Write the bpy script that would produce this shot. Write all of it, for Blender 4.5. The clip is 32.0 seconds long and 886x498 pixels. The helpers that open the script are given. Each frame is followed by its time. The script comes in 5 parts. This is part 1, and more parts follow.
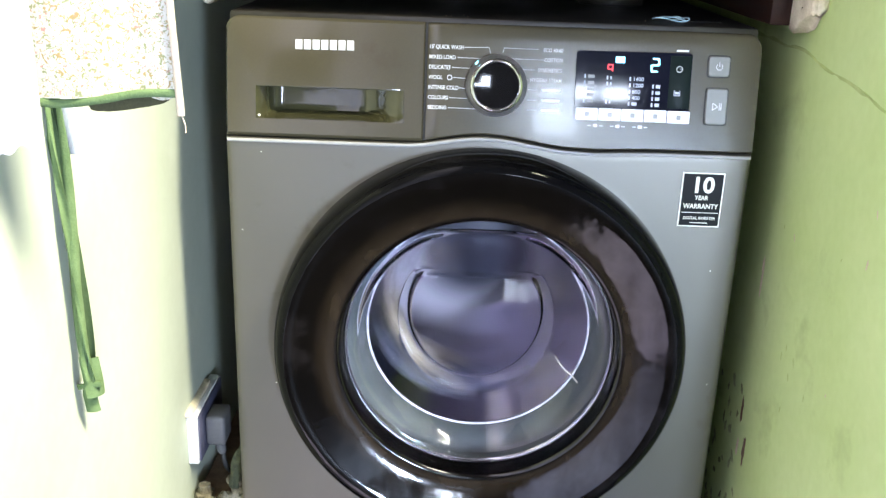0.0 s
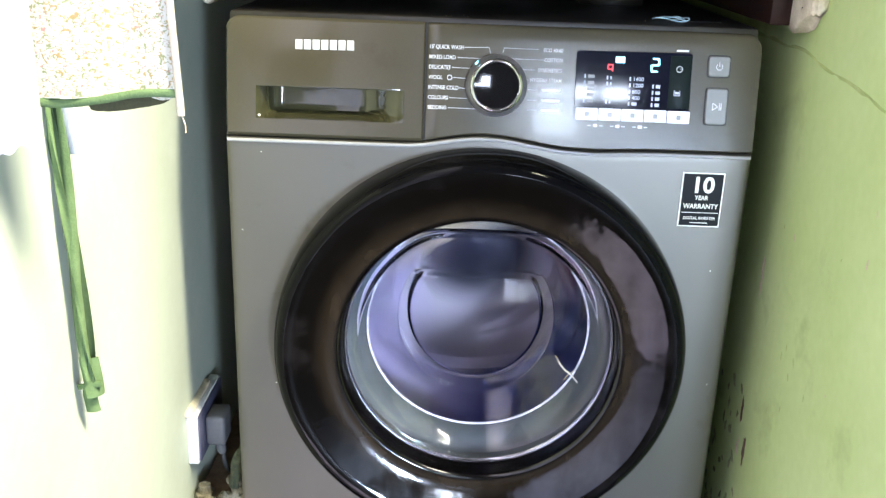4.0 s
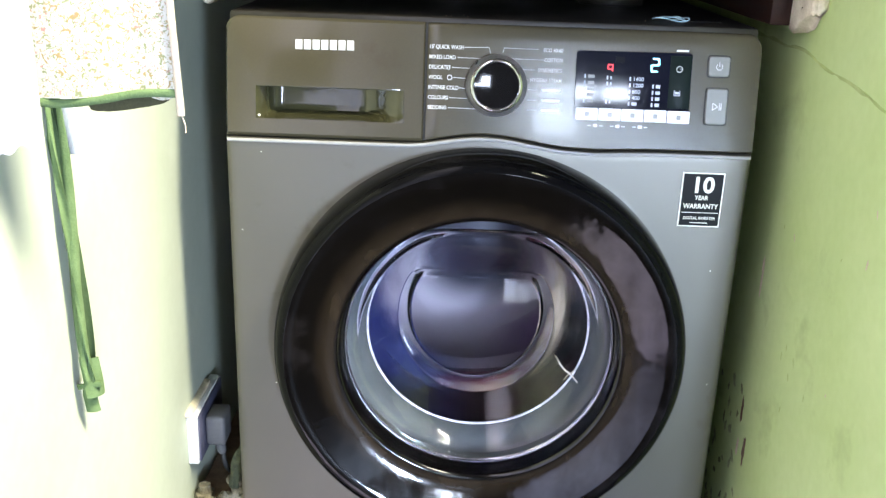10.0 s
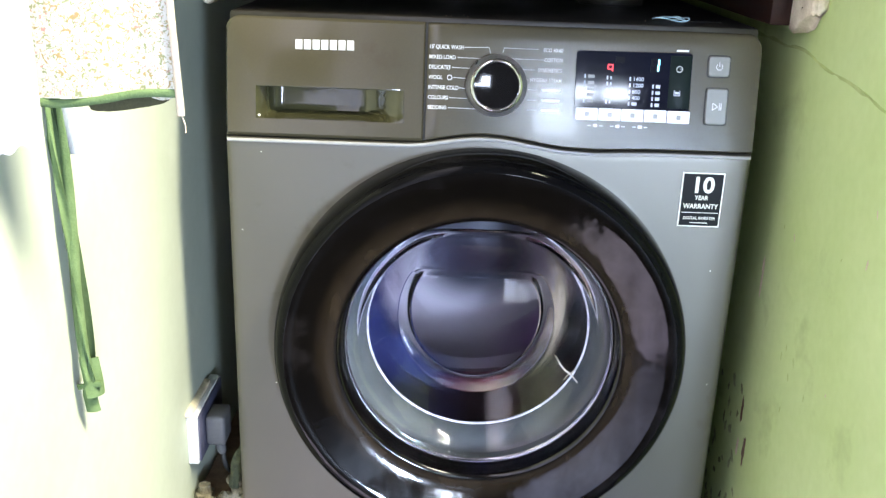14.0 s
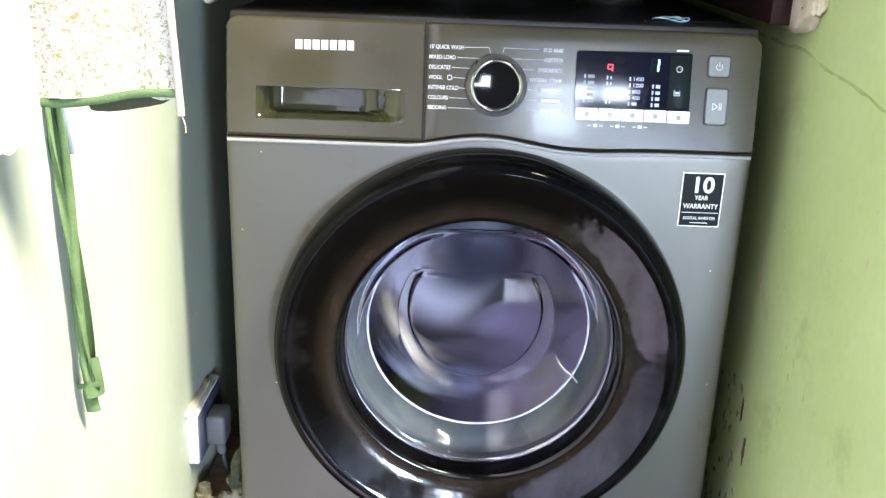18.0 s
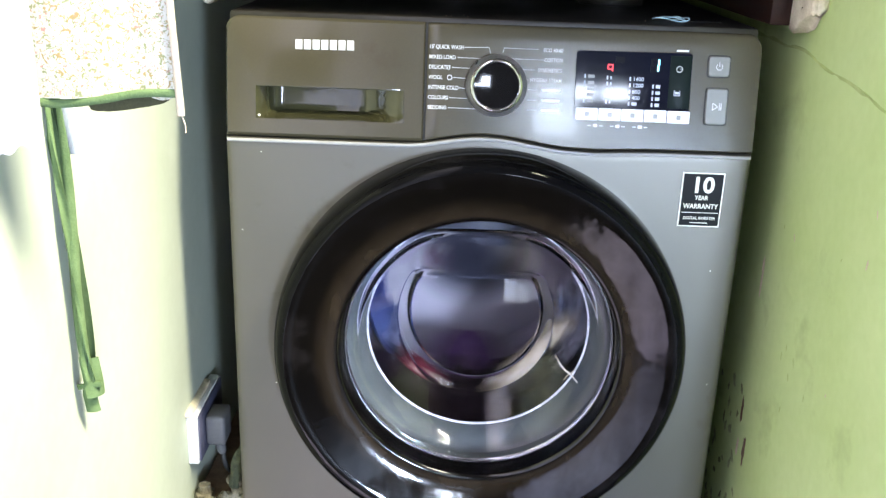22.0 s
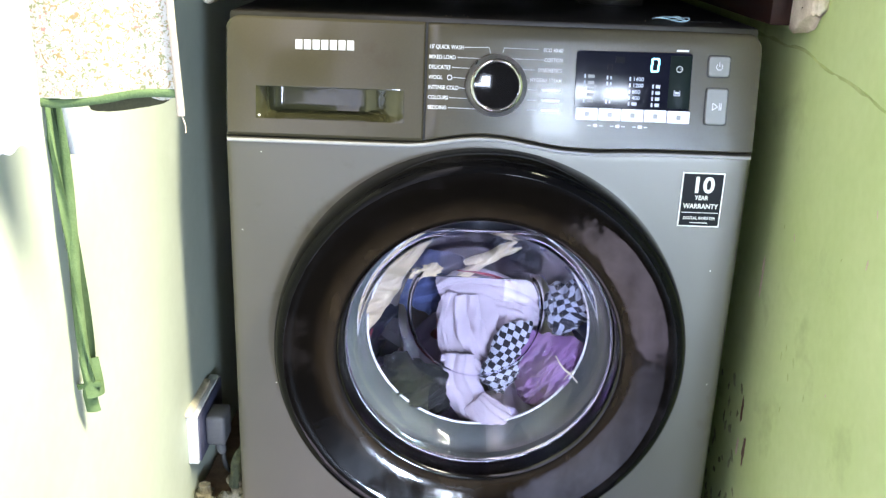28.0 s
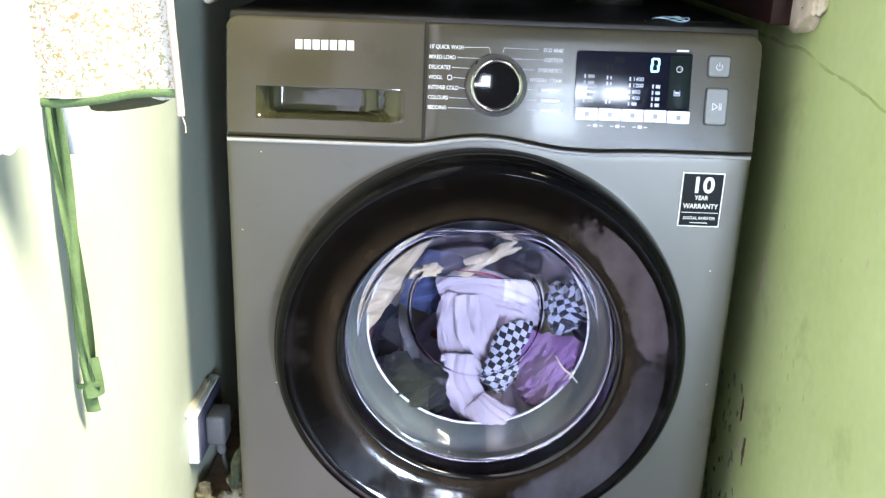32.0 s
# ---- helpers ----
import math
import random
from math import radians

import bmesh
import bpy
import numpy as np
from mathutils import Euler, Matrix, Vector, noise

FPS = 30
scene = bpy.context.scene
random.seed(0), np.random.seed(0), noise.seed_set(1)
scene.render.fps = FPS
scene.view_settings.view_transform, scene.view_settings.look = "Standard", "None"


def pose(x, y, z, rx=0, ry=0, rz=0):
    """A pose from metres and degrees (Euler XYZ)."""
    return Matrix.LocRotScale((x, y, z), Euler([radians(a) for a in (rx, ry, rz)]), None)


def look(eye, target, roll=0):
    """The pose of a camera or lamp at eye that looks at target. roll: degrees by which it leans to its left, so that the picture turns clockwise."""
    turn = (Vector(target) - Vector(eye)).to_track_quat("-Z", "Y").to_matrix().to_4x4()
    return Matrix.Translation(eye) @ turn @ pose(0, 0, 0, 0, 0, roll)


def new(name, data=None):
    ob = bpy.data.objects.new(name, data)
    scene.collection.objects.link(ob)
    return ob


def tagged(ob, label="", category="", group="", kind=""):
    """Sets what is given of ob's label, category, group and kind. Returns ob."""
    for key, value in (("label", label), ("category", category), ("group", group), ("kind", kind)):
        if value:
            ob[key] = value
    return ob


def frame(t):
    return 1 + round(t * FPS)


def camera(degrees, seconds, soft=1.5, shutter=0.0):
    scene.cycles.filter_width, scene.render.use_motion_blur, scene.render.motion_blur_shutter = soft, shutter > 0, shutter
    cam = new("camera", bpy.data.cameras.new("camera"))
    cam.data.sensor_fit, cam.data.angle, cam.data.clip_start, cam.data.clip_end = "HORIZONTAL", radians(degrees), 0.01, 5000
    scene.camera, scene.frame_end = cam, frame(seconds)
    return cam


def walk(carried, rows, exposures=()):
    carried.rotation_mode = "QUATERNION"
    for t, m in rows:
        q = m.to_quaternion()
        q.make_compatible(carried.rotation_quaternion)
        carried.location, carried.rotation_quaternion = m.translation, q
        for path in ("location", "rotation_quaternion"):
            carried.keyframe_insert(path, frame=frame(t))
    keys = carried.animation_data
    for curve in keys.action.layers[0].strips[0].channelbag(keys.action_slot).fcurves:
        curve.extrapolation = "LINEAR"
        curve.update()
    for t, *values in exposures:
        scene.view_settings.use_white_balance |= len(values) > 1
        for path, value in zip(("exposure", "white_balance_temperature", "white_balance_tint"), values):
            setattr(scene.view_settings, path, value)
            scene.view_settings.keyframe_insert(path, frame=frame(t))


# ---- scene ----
cam = camera(50.83, 32.0, soft=1.4, shutter=0.7)
EYE = Vector((-0.042, -1.040, 0.9532))
AIM = Matrix(((0.99928, -0.03754, 0.00519), (0.01742, 0.33330, -0.94266), (0.03365, 0.94207, 0.33371))).to_4x4()
AIM = AIM.to_quaternion().to_matrix().to_4x4()
STAND = Matrix.Translation(EYE) @ AIM
walk(cam, [(0.0, STAND), (32.0, STAND)], [(0.0, 0.15, 6500, 12), (32.0, 0.15, 6500, 12)])

# ---- daylight ----
world = bpy.data.worlds.new("sky")
scene.world = world
world.use_nodes = True
wn = world.node_tree
sky = wn.nodes.new("ShaderNodeTexSky")
sky.sky_type, sky.sun_disc = "NISHITA", False
sky.sun_elevation, sky.sun_rotation = radians(40), radians(150)
wn.links.new(sky.outputs[0], wn.nodes["Background"].inputs[0])
wn.nodes["Background"].inputs[1].default_value = 0.1


def window_lamp(name, eye, target, wide, high, watts, colour):
    data = bpy.data.lights.new(name, "AREA")
    data.shape, data.size, data.size_y, data.energy, data.color = "RECTANGLE", wide, high, watts, colour
    ob = new(name, data)
    ob.matrix_world = look(eye, target)
    return ob


window_lamp("back_window_daylight", (0.520, -3.07, 1.14), (0.520, 0.0, 1.14), 0.46, 0.26, 33, (0.70, 0.82, 1.0))
# added lamp in an unseen low window, bluish fill for the machine's right side
window_lamp("low_window_daylight", (0.88, -3.07, 0.50), (0.85, 0.0, 0.50), 0.34, 0.46, 142, (0.58, 0.74, 1.0))
window_lamp("small_window_daylight", (0.23, -3.07, 0.63), (0.23, 0.0, 0.63), 0.12, 0.13, 0.4, (0.66, 0.79, 1.0))
window_lamp("high_window_daylight", (1.16, -0.88, 2.72), (-0.34, -0.20, 0.60), 0.56, 0.60, 300, (1.0, 0.96, 0.74))


# ---- materials ----
def material(name, low, high, scale=20.0, rough=0.5, metal=0.0, bump=0.0, fine=8.0, coat=0.0, stretch=(1, 1, 1), spread=0.12,
             spec=0.5, weave=0.0, stains=None):
    """Two scales of noise between two colours, roughness that varies with it, and fine relief."""
    m = bpy.data.materials.new(name)
    m.use_nodes = True
    t = m.node_tree
    b = t.nodes["Principled BSDF"]
    at = t.nodes.new("ShaderNodeTexCoord")
    mp = t.nodes.new("ShaderNodeMapping")
    mp.inputs["Scale"].default_value = stretch
    t.links.new(at.outputs["Object"], mp.inputs[0])
    n1, n2 = t.nodes.new("ShaderNodeTexNoise"), t.nodes.new("ShaderNodeTexNoise")
    for n, s in ((n1, scale), (n2, scale * fine)):
        n.inputs["Scale"].default_value, n.inputs["Detail"].default_value = s, 6
        t.links.new(mp.outputs[0], n.inputs["Vector"])
    add = t.nodes.new("ShaderNodeMath")
    add.operation = "MULTIPLY_ADD"
    t.links.new(n2.outputs[0], add.inputs[0])
    add.inputs[1].default_value = 0.45
    t.links.new(n1.outputs[0], add.inputs[2])
    ramp = t.nodes.new("ShaderNodeValToRGB")
    ramp.color_ramp.elements[0].position, ramp.color_ramp.elements[1].position = 0.45, 1.0
    ramp.color_ramp.elements[0].color, ramp.color_ramp.elements[1].color = (*low, 1), (*high, 1)
    t.links.new(add.outputs[0], ramp.inputs[0])
    out = ramp.outputs[0]
    if stains:
        colour, size, limit = stains
        n3 = t.nodes.new("ShaderNodeTexNoise")
        n3.inputs["Scale"].default_value, n3.inputs["Detail"].default_value, n3.inputs["Roughness"].default_value = size, 9, 0.65
        t.links.new(mp.outputs[0], n3.inputs["Vector"])
        r3 = t.nodes.new("ShaderNodeValToRGB")
        r3.color_ramp.elements[0].position, r3.color_ramp.elements[1].position = limit, limit + 0.1
        t.links.new(n3.outputs[0], r3.inputs[0])
        mix = t.nodes.new("ShaderNodeMix")
        mix.data_type = "RGBA"
        t.links.new(r3.outputs[0], mix.inputs["Factor"])
        t.links.new(out, mix.inputs["A"])
        mix.inputs["B"].default_value = (*colour, 1)
        out = mix.outputs["Result"]
    t.links.new(out, b.inputs["Base Color"])
    rr = t.nodes.new("ShaderNodeMapRange")
    rr.inputs["To Min"].default_value, rr.inputs["To Max"].default_value = max(0.02, rough - spread), min(1, rough + spread)
    t.links.new(add.outputs[0], rr.inputs["Value"])
    t.links.new(rr.outputs[0], b.inputs["Roughness"])
    b.inputs["Metallic"].default_value = metal
    b.inputs["Coat Weight"].default_value = coat
    b.inputs["Coat Roughness"].default_value = 0.04
    b.inputs["Specular IOR Level"].default_value = spec
    if bump or weave:
        bp = t.nodes.new("ShaderNodeBump")
        bp.inputs["Strength"].default_value, bp.inputs["Distance"].default_value = min(1, bump + weave), 0.002
        if weave:
            wv = t.nodes.new("ShaderNodeTexWave")
            wv.inputs["Scale"].default_value = 260
            wv.inputs["Distortion"].default_value = 3
            t.links.new(mp.outputs[0], wv.inputs["Vector"])
            t.links.new(wv.outputs["Fac"], bp.inputs["Height"])
        else:
            t.links.new(n2.outputs[0], bp.inputs["Height"])
        t.links.new(bp.outputs[0], b.inputs["Normal"])
    return m


def glow(name, colour, strength):
    m = bpy.data.materials.new(name)
    m.use_nodes = True
    b = m.node_tree.nodes["Principled BSDF"]
    b.inputs["Base Color"].default_value = (*colour, 1)
    b.inputs["Emission Color"].default_value = (*colour, 1)
    b.inputs["Emission Strength"].default_value = strength
    return m


def clear_glass(name, tint, rough=0.0, ior=1.5):
    m = bpy.data.materials.new(name)
    m.use_nodes = True
    b = m.node_tree.nodes["Principled BSDF"]
    b.inputs["Base Color"].default_value = (*tint, 1)
    b.inputs["Transmission Weight"].default_value = 1.0
    b.inputs["Roughness"].default_value, b.inputs["IOR"].default_value = rough, ior
    return m


def checked_cloth(name, dark, light, scale, warp=0.02):
    m = material(name, dark, dark, 60, 0.9, bump=0.2, weave=0.2)
    t = m.node_tree
    at, mp, ch = t.nodes.new("ShaderNodeTexCoord"), t.nodes.new("ShaderNodeMapping"), t.nodes.new("ShaderNodeTexChecker")
    mp.inputs["Scale"].default_value = (1, 0, 1)
    mp.inputs["Location"].default_value = (0.013, 0.0021, 0.017)
    nz, ad = t.nodes.new("ShaderNodeTexNoise"), t.nodes.new("ShaderNodeVectorMath")
    nz.inputs["Scale"].default_value = 14
    ad.operation = "MULTIPLY_ADD"
    t.links.new(at.outputs["Object"], nz.inputs["Vector"])
    t.links.new(nz.outputs["Color"], ad.inputs[0])
    ad.inputs[1].default_value = (warp, 0.0, warp)
    t.links.new(at.outputs["Object"], ad.inputs[2])
    t.links.new(ad.outputs[0], mp.inputs[0])
    t.links.new(mp.outputs[0], ch.inputs["Vector"])
    ch.inputs["Scale"].default_value = scale
    ch.inputs["Color1"].default_value, ch.inputs["Color2"].default_value = (*dark, 1), (*light, 1)
    t.links.new(ch.outputs[0], t.nodes["Principled BSDF"].inputs["Base Color"])
    return m


def flowered_cloth(name):
    """Off-white cotton with small yellow, olive and pink sprigs."""
    m = material(name, (0.45, 0.43, 0.36), (0.50, 0.48, 0.41), 30, 0.9, bump=0.2)
    t = m.node_tree
    b = t.nodes["Principled BSDF"]
    ground = b.inputs["Base Color"].links[0].from_socket
    at = t.nodes.new("ShaderNodeTexCoord")
    for colour, scale, limit, off in (((0.29, 0.21, 0.09), 190, 0.58, 0), ((0.20, 0.22, 0.11), 230, 0.575, 3), ((0.37, 0.20, 0.17), 210, 0.62, 7)):
        mp, n, r, mix = (t.nodes.new("ShaderNode" + k) for k in ("Mapping", "TexNoise", "ValToRGB", "Mix"))
        mp.inputs["Location"].default_value = (off, off, off)
        n.inputs["Scale"].default_value, n.inputs["Detail"].default_value, n.inputs["Distortion"].default_value = scale, 3, 1.4
        t.links.new(at.outputs["Object"], mp.inputs[0])
        t.links.new(mp.outputs[0], n.inputs["Vector"])
        r.color_ramp.elements[0].position, r.color_ramp.elements[1].position = limit, limit + 0.04
        t.links.new(n.outputs[0], r.inputs[0])
        mix.data_type = "RGBA"
        t.links.new(r.outputs[0], mix.inputs["Factor"])
        t.links.new(ground, mix.inputs["A"])
        mix.inputs["B"].default_value = (*colour, 1)
        ground = mix.outputs["Result"]
    t.links.new(ground, b.inputs["Base Color"])
    return m


GREEN_WALL = material("green_wall_paint", (0.52, 0.67, 0.26), (0.63, 0.77, 0.36), 5, 0.55, bump=0.25, fine=14, stains=((0.47, 0.60, 0.24), 7, 0.56))
PALE_WALL = material("pale_wall_paint", (0.42, 0.46, 0.35), (0.50, 0.54, 0.44), 5, 0.5, bump=0.2, fine=14, stains=((0.45, 0.52, 0.36), 7, 0.7))
LILAC_BOUNCE = material("lilac_bounce_tint", (0.46, 0.45, 0.66), (0.57, 0.55, 0.77), 4, 0.5, bump=0.2)
GREEN_GRIME = material("grimy_green_plaster", (0.36, 0.47, 0.15), (0.50, 0.62, 0.25), 30, 0.8, bump=0.4)
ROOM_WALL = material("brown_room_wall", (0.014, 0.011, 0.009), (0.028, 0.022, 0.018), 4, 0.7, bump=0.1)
REFLECTOR_LILAC = material("pale_lavender_reflector", (0.52, 0.47, 0.70), (0.63, 0.57, 0.80), 6, 0.4, bump=0.05)
FLOOR = material("stone_floor", (0.007, 0.006, 0.005), (0.014, 0.012, 0.010), 12, 0.6, bump=0.1, spec=0.1)
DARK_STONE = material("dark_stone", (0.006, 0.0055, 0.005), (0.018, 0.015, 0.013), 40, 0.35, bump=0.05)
CEILING = material("dark_ceiling", (0.025, 0.024, 0.023), (0.045, 0.043, 0.04), 4, 0.8, bump=0.1)
BROWN_WOOD = material("brown_wood", (0.022, 0.009, 0.006), (0.055, 0.022, 0.014), 14, 0.6, stretch=(6, 1, 6), bump=0.2)
CREAM_PLASTER = material("cream_plaster", (0.55, 0.46, 0.32), (0.80, 0.74, 0.58), 35, 0.85, bump=0.6)
RUBBLE = material("dirty_plaster", (0.10, 0.085, 0.055), (0.42, 0.38, 0.28), 60, 0.9, bump=0.8, stains=((0.04, 0.05, 0.03), 70, 0.55))
SILVER = material("silver_grey_enamel", (0.120, 0.112, 0.094), (0.149, 0.140, 0.120), 5, 0.42, metal=0.7, fine=220, spread=0.06, stains=((0.100, 0.093, 0.074), 7, 0.58))
# the rolled edge's highlight is put into this lighter grey
SILVER_HIGHLIGHT = material("edge_highlight_grey", (0.32, 0.32, 0.32), (0.40, 0.40, 0.40), 30, 0.35, metal=0.15)
PANEL = material("glossy_grey_plastic", (0.049, 0.043, 0.026), (0.063, 0.055, 0.034), 7, 0.19, fine=60, coat=0.10, spread=0.05, stains=((0.047, 0.038, 0.022), 9, 0.58))
RECESS = material("moulded_grey_plastic", (0.030, 0.029, 0.013), (0.044, 0.042, 0.020), 12, 0.09, coat=0.6, spread=0.03)
TOP_DARK = material("dark_worktop_sheet", (0.012, 0.010, 0.008), (0.026, 0.023, 0.018), 14, 0.35, stains=((0.10, 0.09, 0.08), 60, 0.68))
GROOVE = material("black_gap", (0.008, 0.008, 0.008), (0.014, 0.014, 0.014), 20, 0.6)
DOOR_BLACK = material("black_gloss_plastic", (0.002, 0.002, 0.0022), (0.004, 0.004, 0.0045), 9, 0.06, coat=0.0, spread=0.03, spec=0.10)
CX, CZ = 0.0, 0.461
CHROME = material("chrome", (0.62, 0.63, 0.66), (0.75, 0.76, 0.79), 40, 0.14, metal=1.0, spread=0.05)
STEEL = material("drum_steel", (0.26, 0.24, 0.25), (0.36, 0.34, 0.35), 6, 0.40, metal=0.7, fine=40, stretch=(1, 6, 1))
RUBBER = material("grey_gasket_rubber", (0.040, 0.052, 0.054), (0.072, 0.088, 0.090), 25, 0.5, bump=0.15)


def smoked_face(name):
    """Smoked plastic, black and glossy outside a moulded step and brown and duller inside it, with wiped smears and dried drips."""
    m = material(name, (0.0010, 0.0008, 0.0007), (0.0024, 0.0018, 0.0016), 5, 0.06, spec=0.62, spread=0.03, stains=((0.0075, 0.0062, 0.0062), 14, 0.53))
    t = m.node_tree
    b = t.nodes["Principled BSDF"]
    at = next(n for n in t.nodes if n.type == "TEX_COORD")

    def node(kind, **values):
        n = t.nodes.new("ShaderNode" + kind)
        for key, value in values.items():
            n.inputs[key].default_value = value
        return n

    def link(a, c):
        t.links.new(a, c)
    off, flat, size = node("VectorMath"), node("VectorMath"), node("VectorMath")
    off.operation, flat.operation, size.operation = "SUBTRACT", "MULTIPLY", "LENGTH"
    off.inputs[1].default_value, flat.inputs[1].default_value = (CX, 0, CZ), (1, 0, 1)
    link(at.outputs["Object"], off.inputs[0])
    link(off.outputs[0], flat.inputs[0])
    link(flat.outputs[0], size.inputs[0])
    wob, band = node("TexNoise", Scale=9.0, Detail=3.0), node("MapRange")
    link(at.outputs["Object"], wob.inputs["Vector"])
    uneven = node("Math")
    uneven.operation = "MULTIPLY_ADD"
    link(wob.outputs[0], uneven.inputs[0])
    uneven.inputs[1].default_value = 0.010
    link(size.outputs["Value"], uneven.inputs[2])
    band.interpolation_type = "SMOOTHSTEP"
    for key, value in (("From Min", 0.182), ("From Max", 0.210), ("To Min", 1.0), ("To Max", 0.0)):
        band.inputs[key].default_value = value
    link(uneven.outputs[0], band.inputs["Value"])
    # smears: broad wiped cloud, and drips drawn out downwards
    cloud, drip, squeeze = node("TexNoise", Scale=16.0, Detail=7.0, Roughness=0.62), node("TexNoise", Scale=55.0, Detail=4.0), node("Mapping")
    squeeze.inputs["Scale"].default_value = (1, 1, 0.10)
    link(at.outputs["Object"], cloud.inputs["Vector"])
    link(at.outputs["Object"], squeeze.inputs[0])
    link(squeeze.outputs[0], drip.inputs["Vector"])
    brown = node("ValToRGB")
    brown.color_ramp.elements[0].position, brown.color_ramp.elements[1].position = 0.35, 0.72
    brown.color_ramp.elements[0].color, brown.color_ramp.elements[1].color = (0.010, 0.0062, 0.0034, 1), (0.028, 0.020, 0.012, 1)
    mixed = node("Math")
    mixed.operation = "MULTIPLY_ADD"
    link(drip.outputs[0], mixed.inputs[0])
    mixed.inputs[1].default_value = 0.35
    less = node("Math")
    less.operation = "MULTIPLY"
    less.inputs[1].default_value = 0.68
    link(cloud.outputs[0], less.inputs[0])
    link(less.outputs[0], mixed.inputs[2])
    link(mixed.outputs[0], brown.inputs[0])
    mix = node("Mix")
    mix.data_type = "RGBA"
    # the rounded inner edge stays black
    edge, inside = node("MapRange"), node("Math")
    edge.interpolation_type, inside.operation = "SMOOTHSTEP", "MULTIPLY"
    edge.inputs["From Min"].default_value, edge.inputs["From Max"].default_value = 0.1715, 0.1765
    link(size.outputs["Value"], edge.inputs["Value"])
    link(edge.outputs[0], inside.inputs[0])
    link(band.outputs[0], inside.inputs[1])
    link(inside.outputs[0], mix.inputs["Factor"])
    link(b.inputs["Base Color"].links[0].from_socket, mix.inputs["A"])
    link(brown.outputs[0], mix.inputs["B"])
    link(mix.outputs["Result"], b.inputs["Base Color"])
    smear = node("MapRange")
    for key, value in (("From Min", 0.35), ("From Max", 0.75), ("To Min", 0.03), ("To Max", 0.15)):
        smear.inputs[key].default_value = value
    link(mixed.outputs[0], smear.inputs["Value"])
    rough = node("Math")
    rough.operation = "MULTIPLY_ADD"
    link(band.outputs[0], rough.inputs[0])
    rough.inputs[1].default_value = 0.04
    link(smear.outputs[0], rough.inputs[2])
    link(rough.outputs[0], b.inputs["Roughness"])
    # a dulled film in patches, and the slight waviness of moulded plastic
    film_gloss = node("MapRange")
    for key, value in (("From Min", 0.38), ("From Max", 0.66), ("To Min", 0.70), ("To Max", 0.34)):
        film_gloss.inputs[key].default_value = value
    link(mixed.outputs[0], film_gloss.inputs["Value"])
    link(film_gloss.outputs[0], b.inputs["Specular IOR Level"])
    wave, relief = node("TexNoise", Scale=13.0, Detail=3.0), node("Bump", Strength=0.5, Distance=0.0022)
    link(at.outputs["Object"], wave.inputs["Vector"])
    link(wave.outputs[0], relief.inputs["Height"])
    link(relief.outputs[0], b.inputs["Normal"])
    return m


def shaded_steel(name, inner, outer, r0, r1):
    """Drum steel with shade painted in round its hub, and bright further out."""
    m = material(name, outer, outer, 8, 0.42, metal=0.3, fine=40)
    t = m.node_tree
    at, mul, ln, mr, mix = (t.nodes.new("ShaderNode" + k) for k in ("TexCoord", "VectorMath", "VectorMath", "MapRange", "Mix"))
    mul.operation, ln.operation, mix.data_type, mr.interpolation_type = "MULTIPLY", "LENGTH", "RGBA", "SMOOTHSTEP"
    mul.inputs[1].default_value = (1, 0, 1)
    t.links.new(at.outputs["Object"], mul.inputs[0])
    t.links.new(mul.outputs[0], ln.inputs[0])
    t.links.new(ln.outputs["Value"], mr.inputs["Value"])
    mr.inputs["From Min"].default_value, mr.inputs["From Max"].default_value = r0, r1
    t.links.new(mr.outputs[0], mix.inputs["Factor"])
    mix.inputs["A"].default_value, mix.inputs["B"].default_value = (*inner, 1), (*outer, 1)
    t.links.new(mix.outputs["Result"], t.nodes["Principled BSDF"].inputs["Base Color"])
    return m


# painted shade: dark hub behind the glass facet, bright rim behind the flat end
HUB_STEEL = shaded_steel("hub_shade_steel", (0.016, 0.017, 0.030), (0.56, 0.52, 0.55), 0.070, 0.140)
DOOR_FACE = smoked_face("smoked_door_plastic")
GLASS = clear_glass("door_glass", (0.94, 0.92, 0.99), ior=1.36)
BLACK_GLASS = material("black_display_glass", (0.005, 0.006, 0.011), (0.008, 0.009, 0.017), 8, 0.05, spec=0.3, coat=0.0, spread=0.02)
DIAL_BLACK = material("black_dial_gloss", (0.004, 0.004, 0.0045), (0.007, 0.007, 0.008), 8, 0.05, spec=0.5, spread=0.02)
DIAL_SKIRT = material("satin_silver_plastic", (0.20, 0.20, 0.21), (0.28, 0.28, 0.29), 30, 0.28, metal=0.7, spread=0.05)
SMOKE_GLASS = material("dark_green_display_edge", (0.008, 0.013, 0.012), (0.013, 0.019, 0.017), 8, 0.30, spec=0.03, spread=0.02)
PRINT = material("white_print", (0.62, 0.62, 0.60), (0.72, 0.72, 0.70), 60, 0.5)
GREY_PRINT = material("grey_print", (0.22, 0.22, 0.22), (0.30, 0.30, 0.30), 60, 0.5)
WHITE_KEY = material("white_touch_key", (0.70, 0.71, 0.72), (0.80, 0.81, 0.82), 40, 0.2, coat=0.3)
KEY = material("grey_push_key", (0.13, 0.13, 0.115), (0.17, 0.17, 0.15), 25, 0.35, coat=0.06)
STICKER_BLACK = material("sticker_black", (0.006, 0.007, 0.007), (0.011, 0.012, 0.012), 30, 0.5, spec=0.15)
STICKER_WHITE = material("sticker_cream", (0.74, 0.74, 0.62), (0.82, 0.82, 0.70), 50, 0.5)
LED_BLUE = glow("lit_blue_segment", (0.30, 0.82, 1.0), 3.2)
LED_RED = glow("lit_red_sign", (1.0, 0.05, 0.06), 1.6)
LED_DARK = material("unlit_segment", (0.004, 0.004, 0.005), (0.007, 0.007, 0.009), 40, 0.5, spec=0.1)
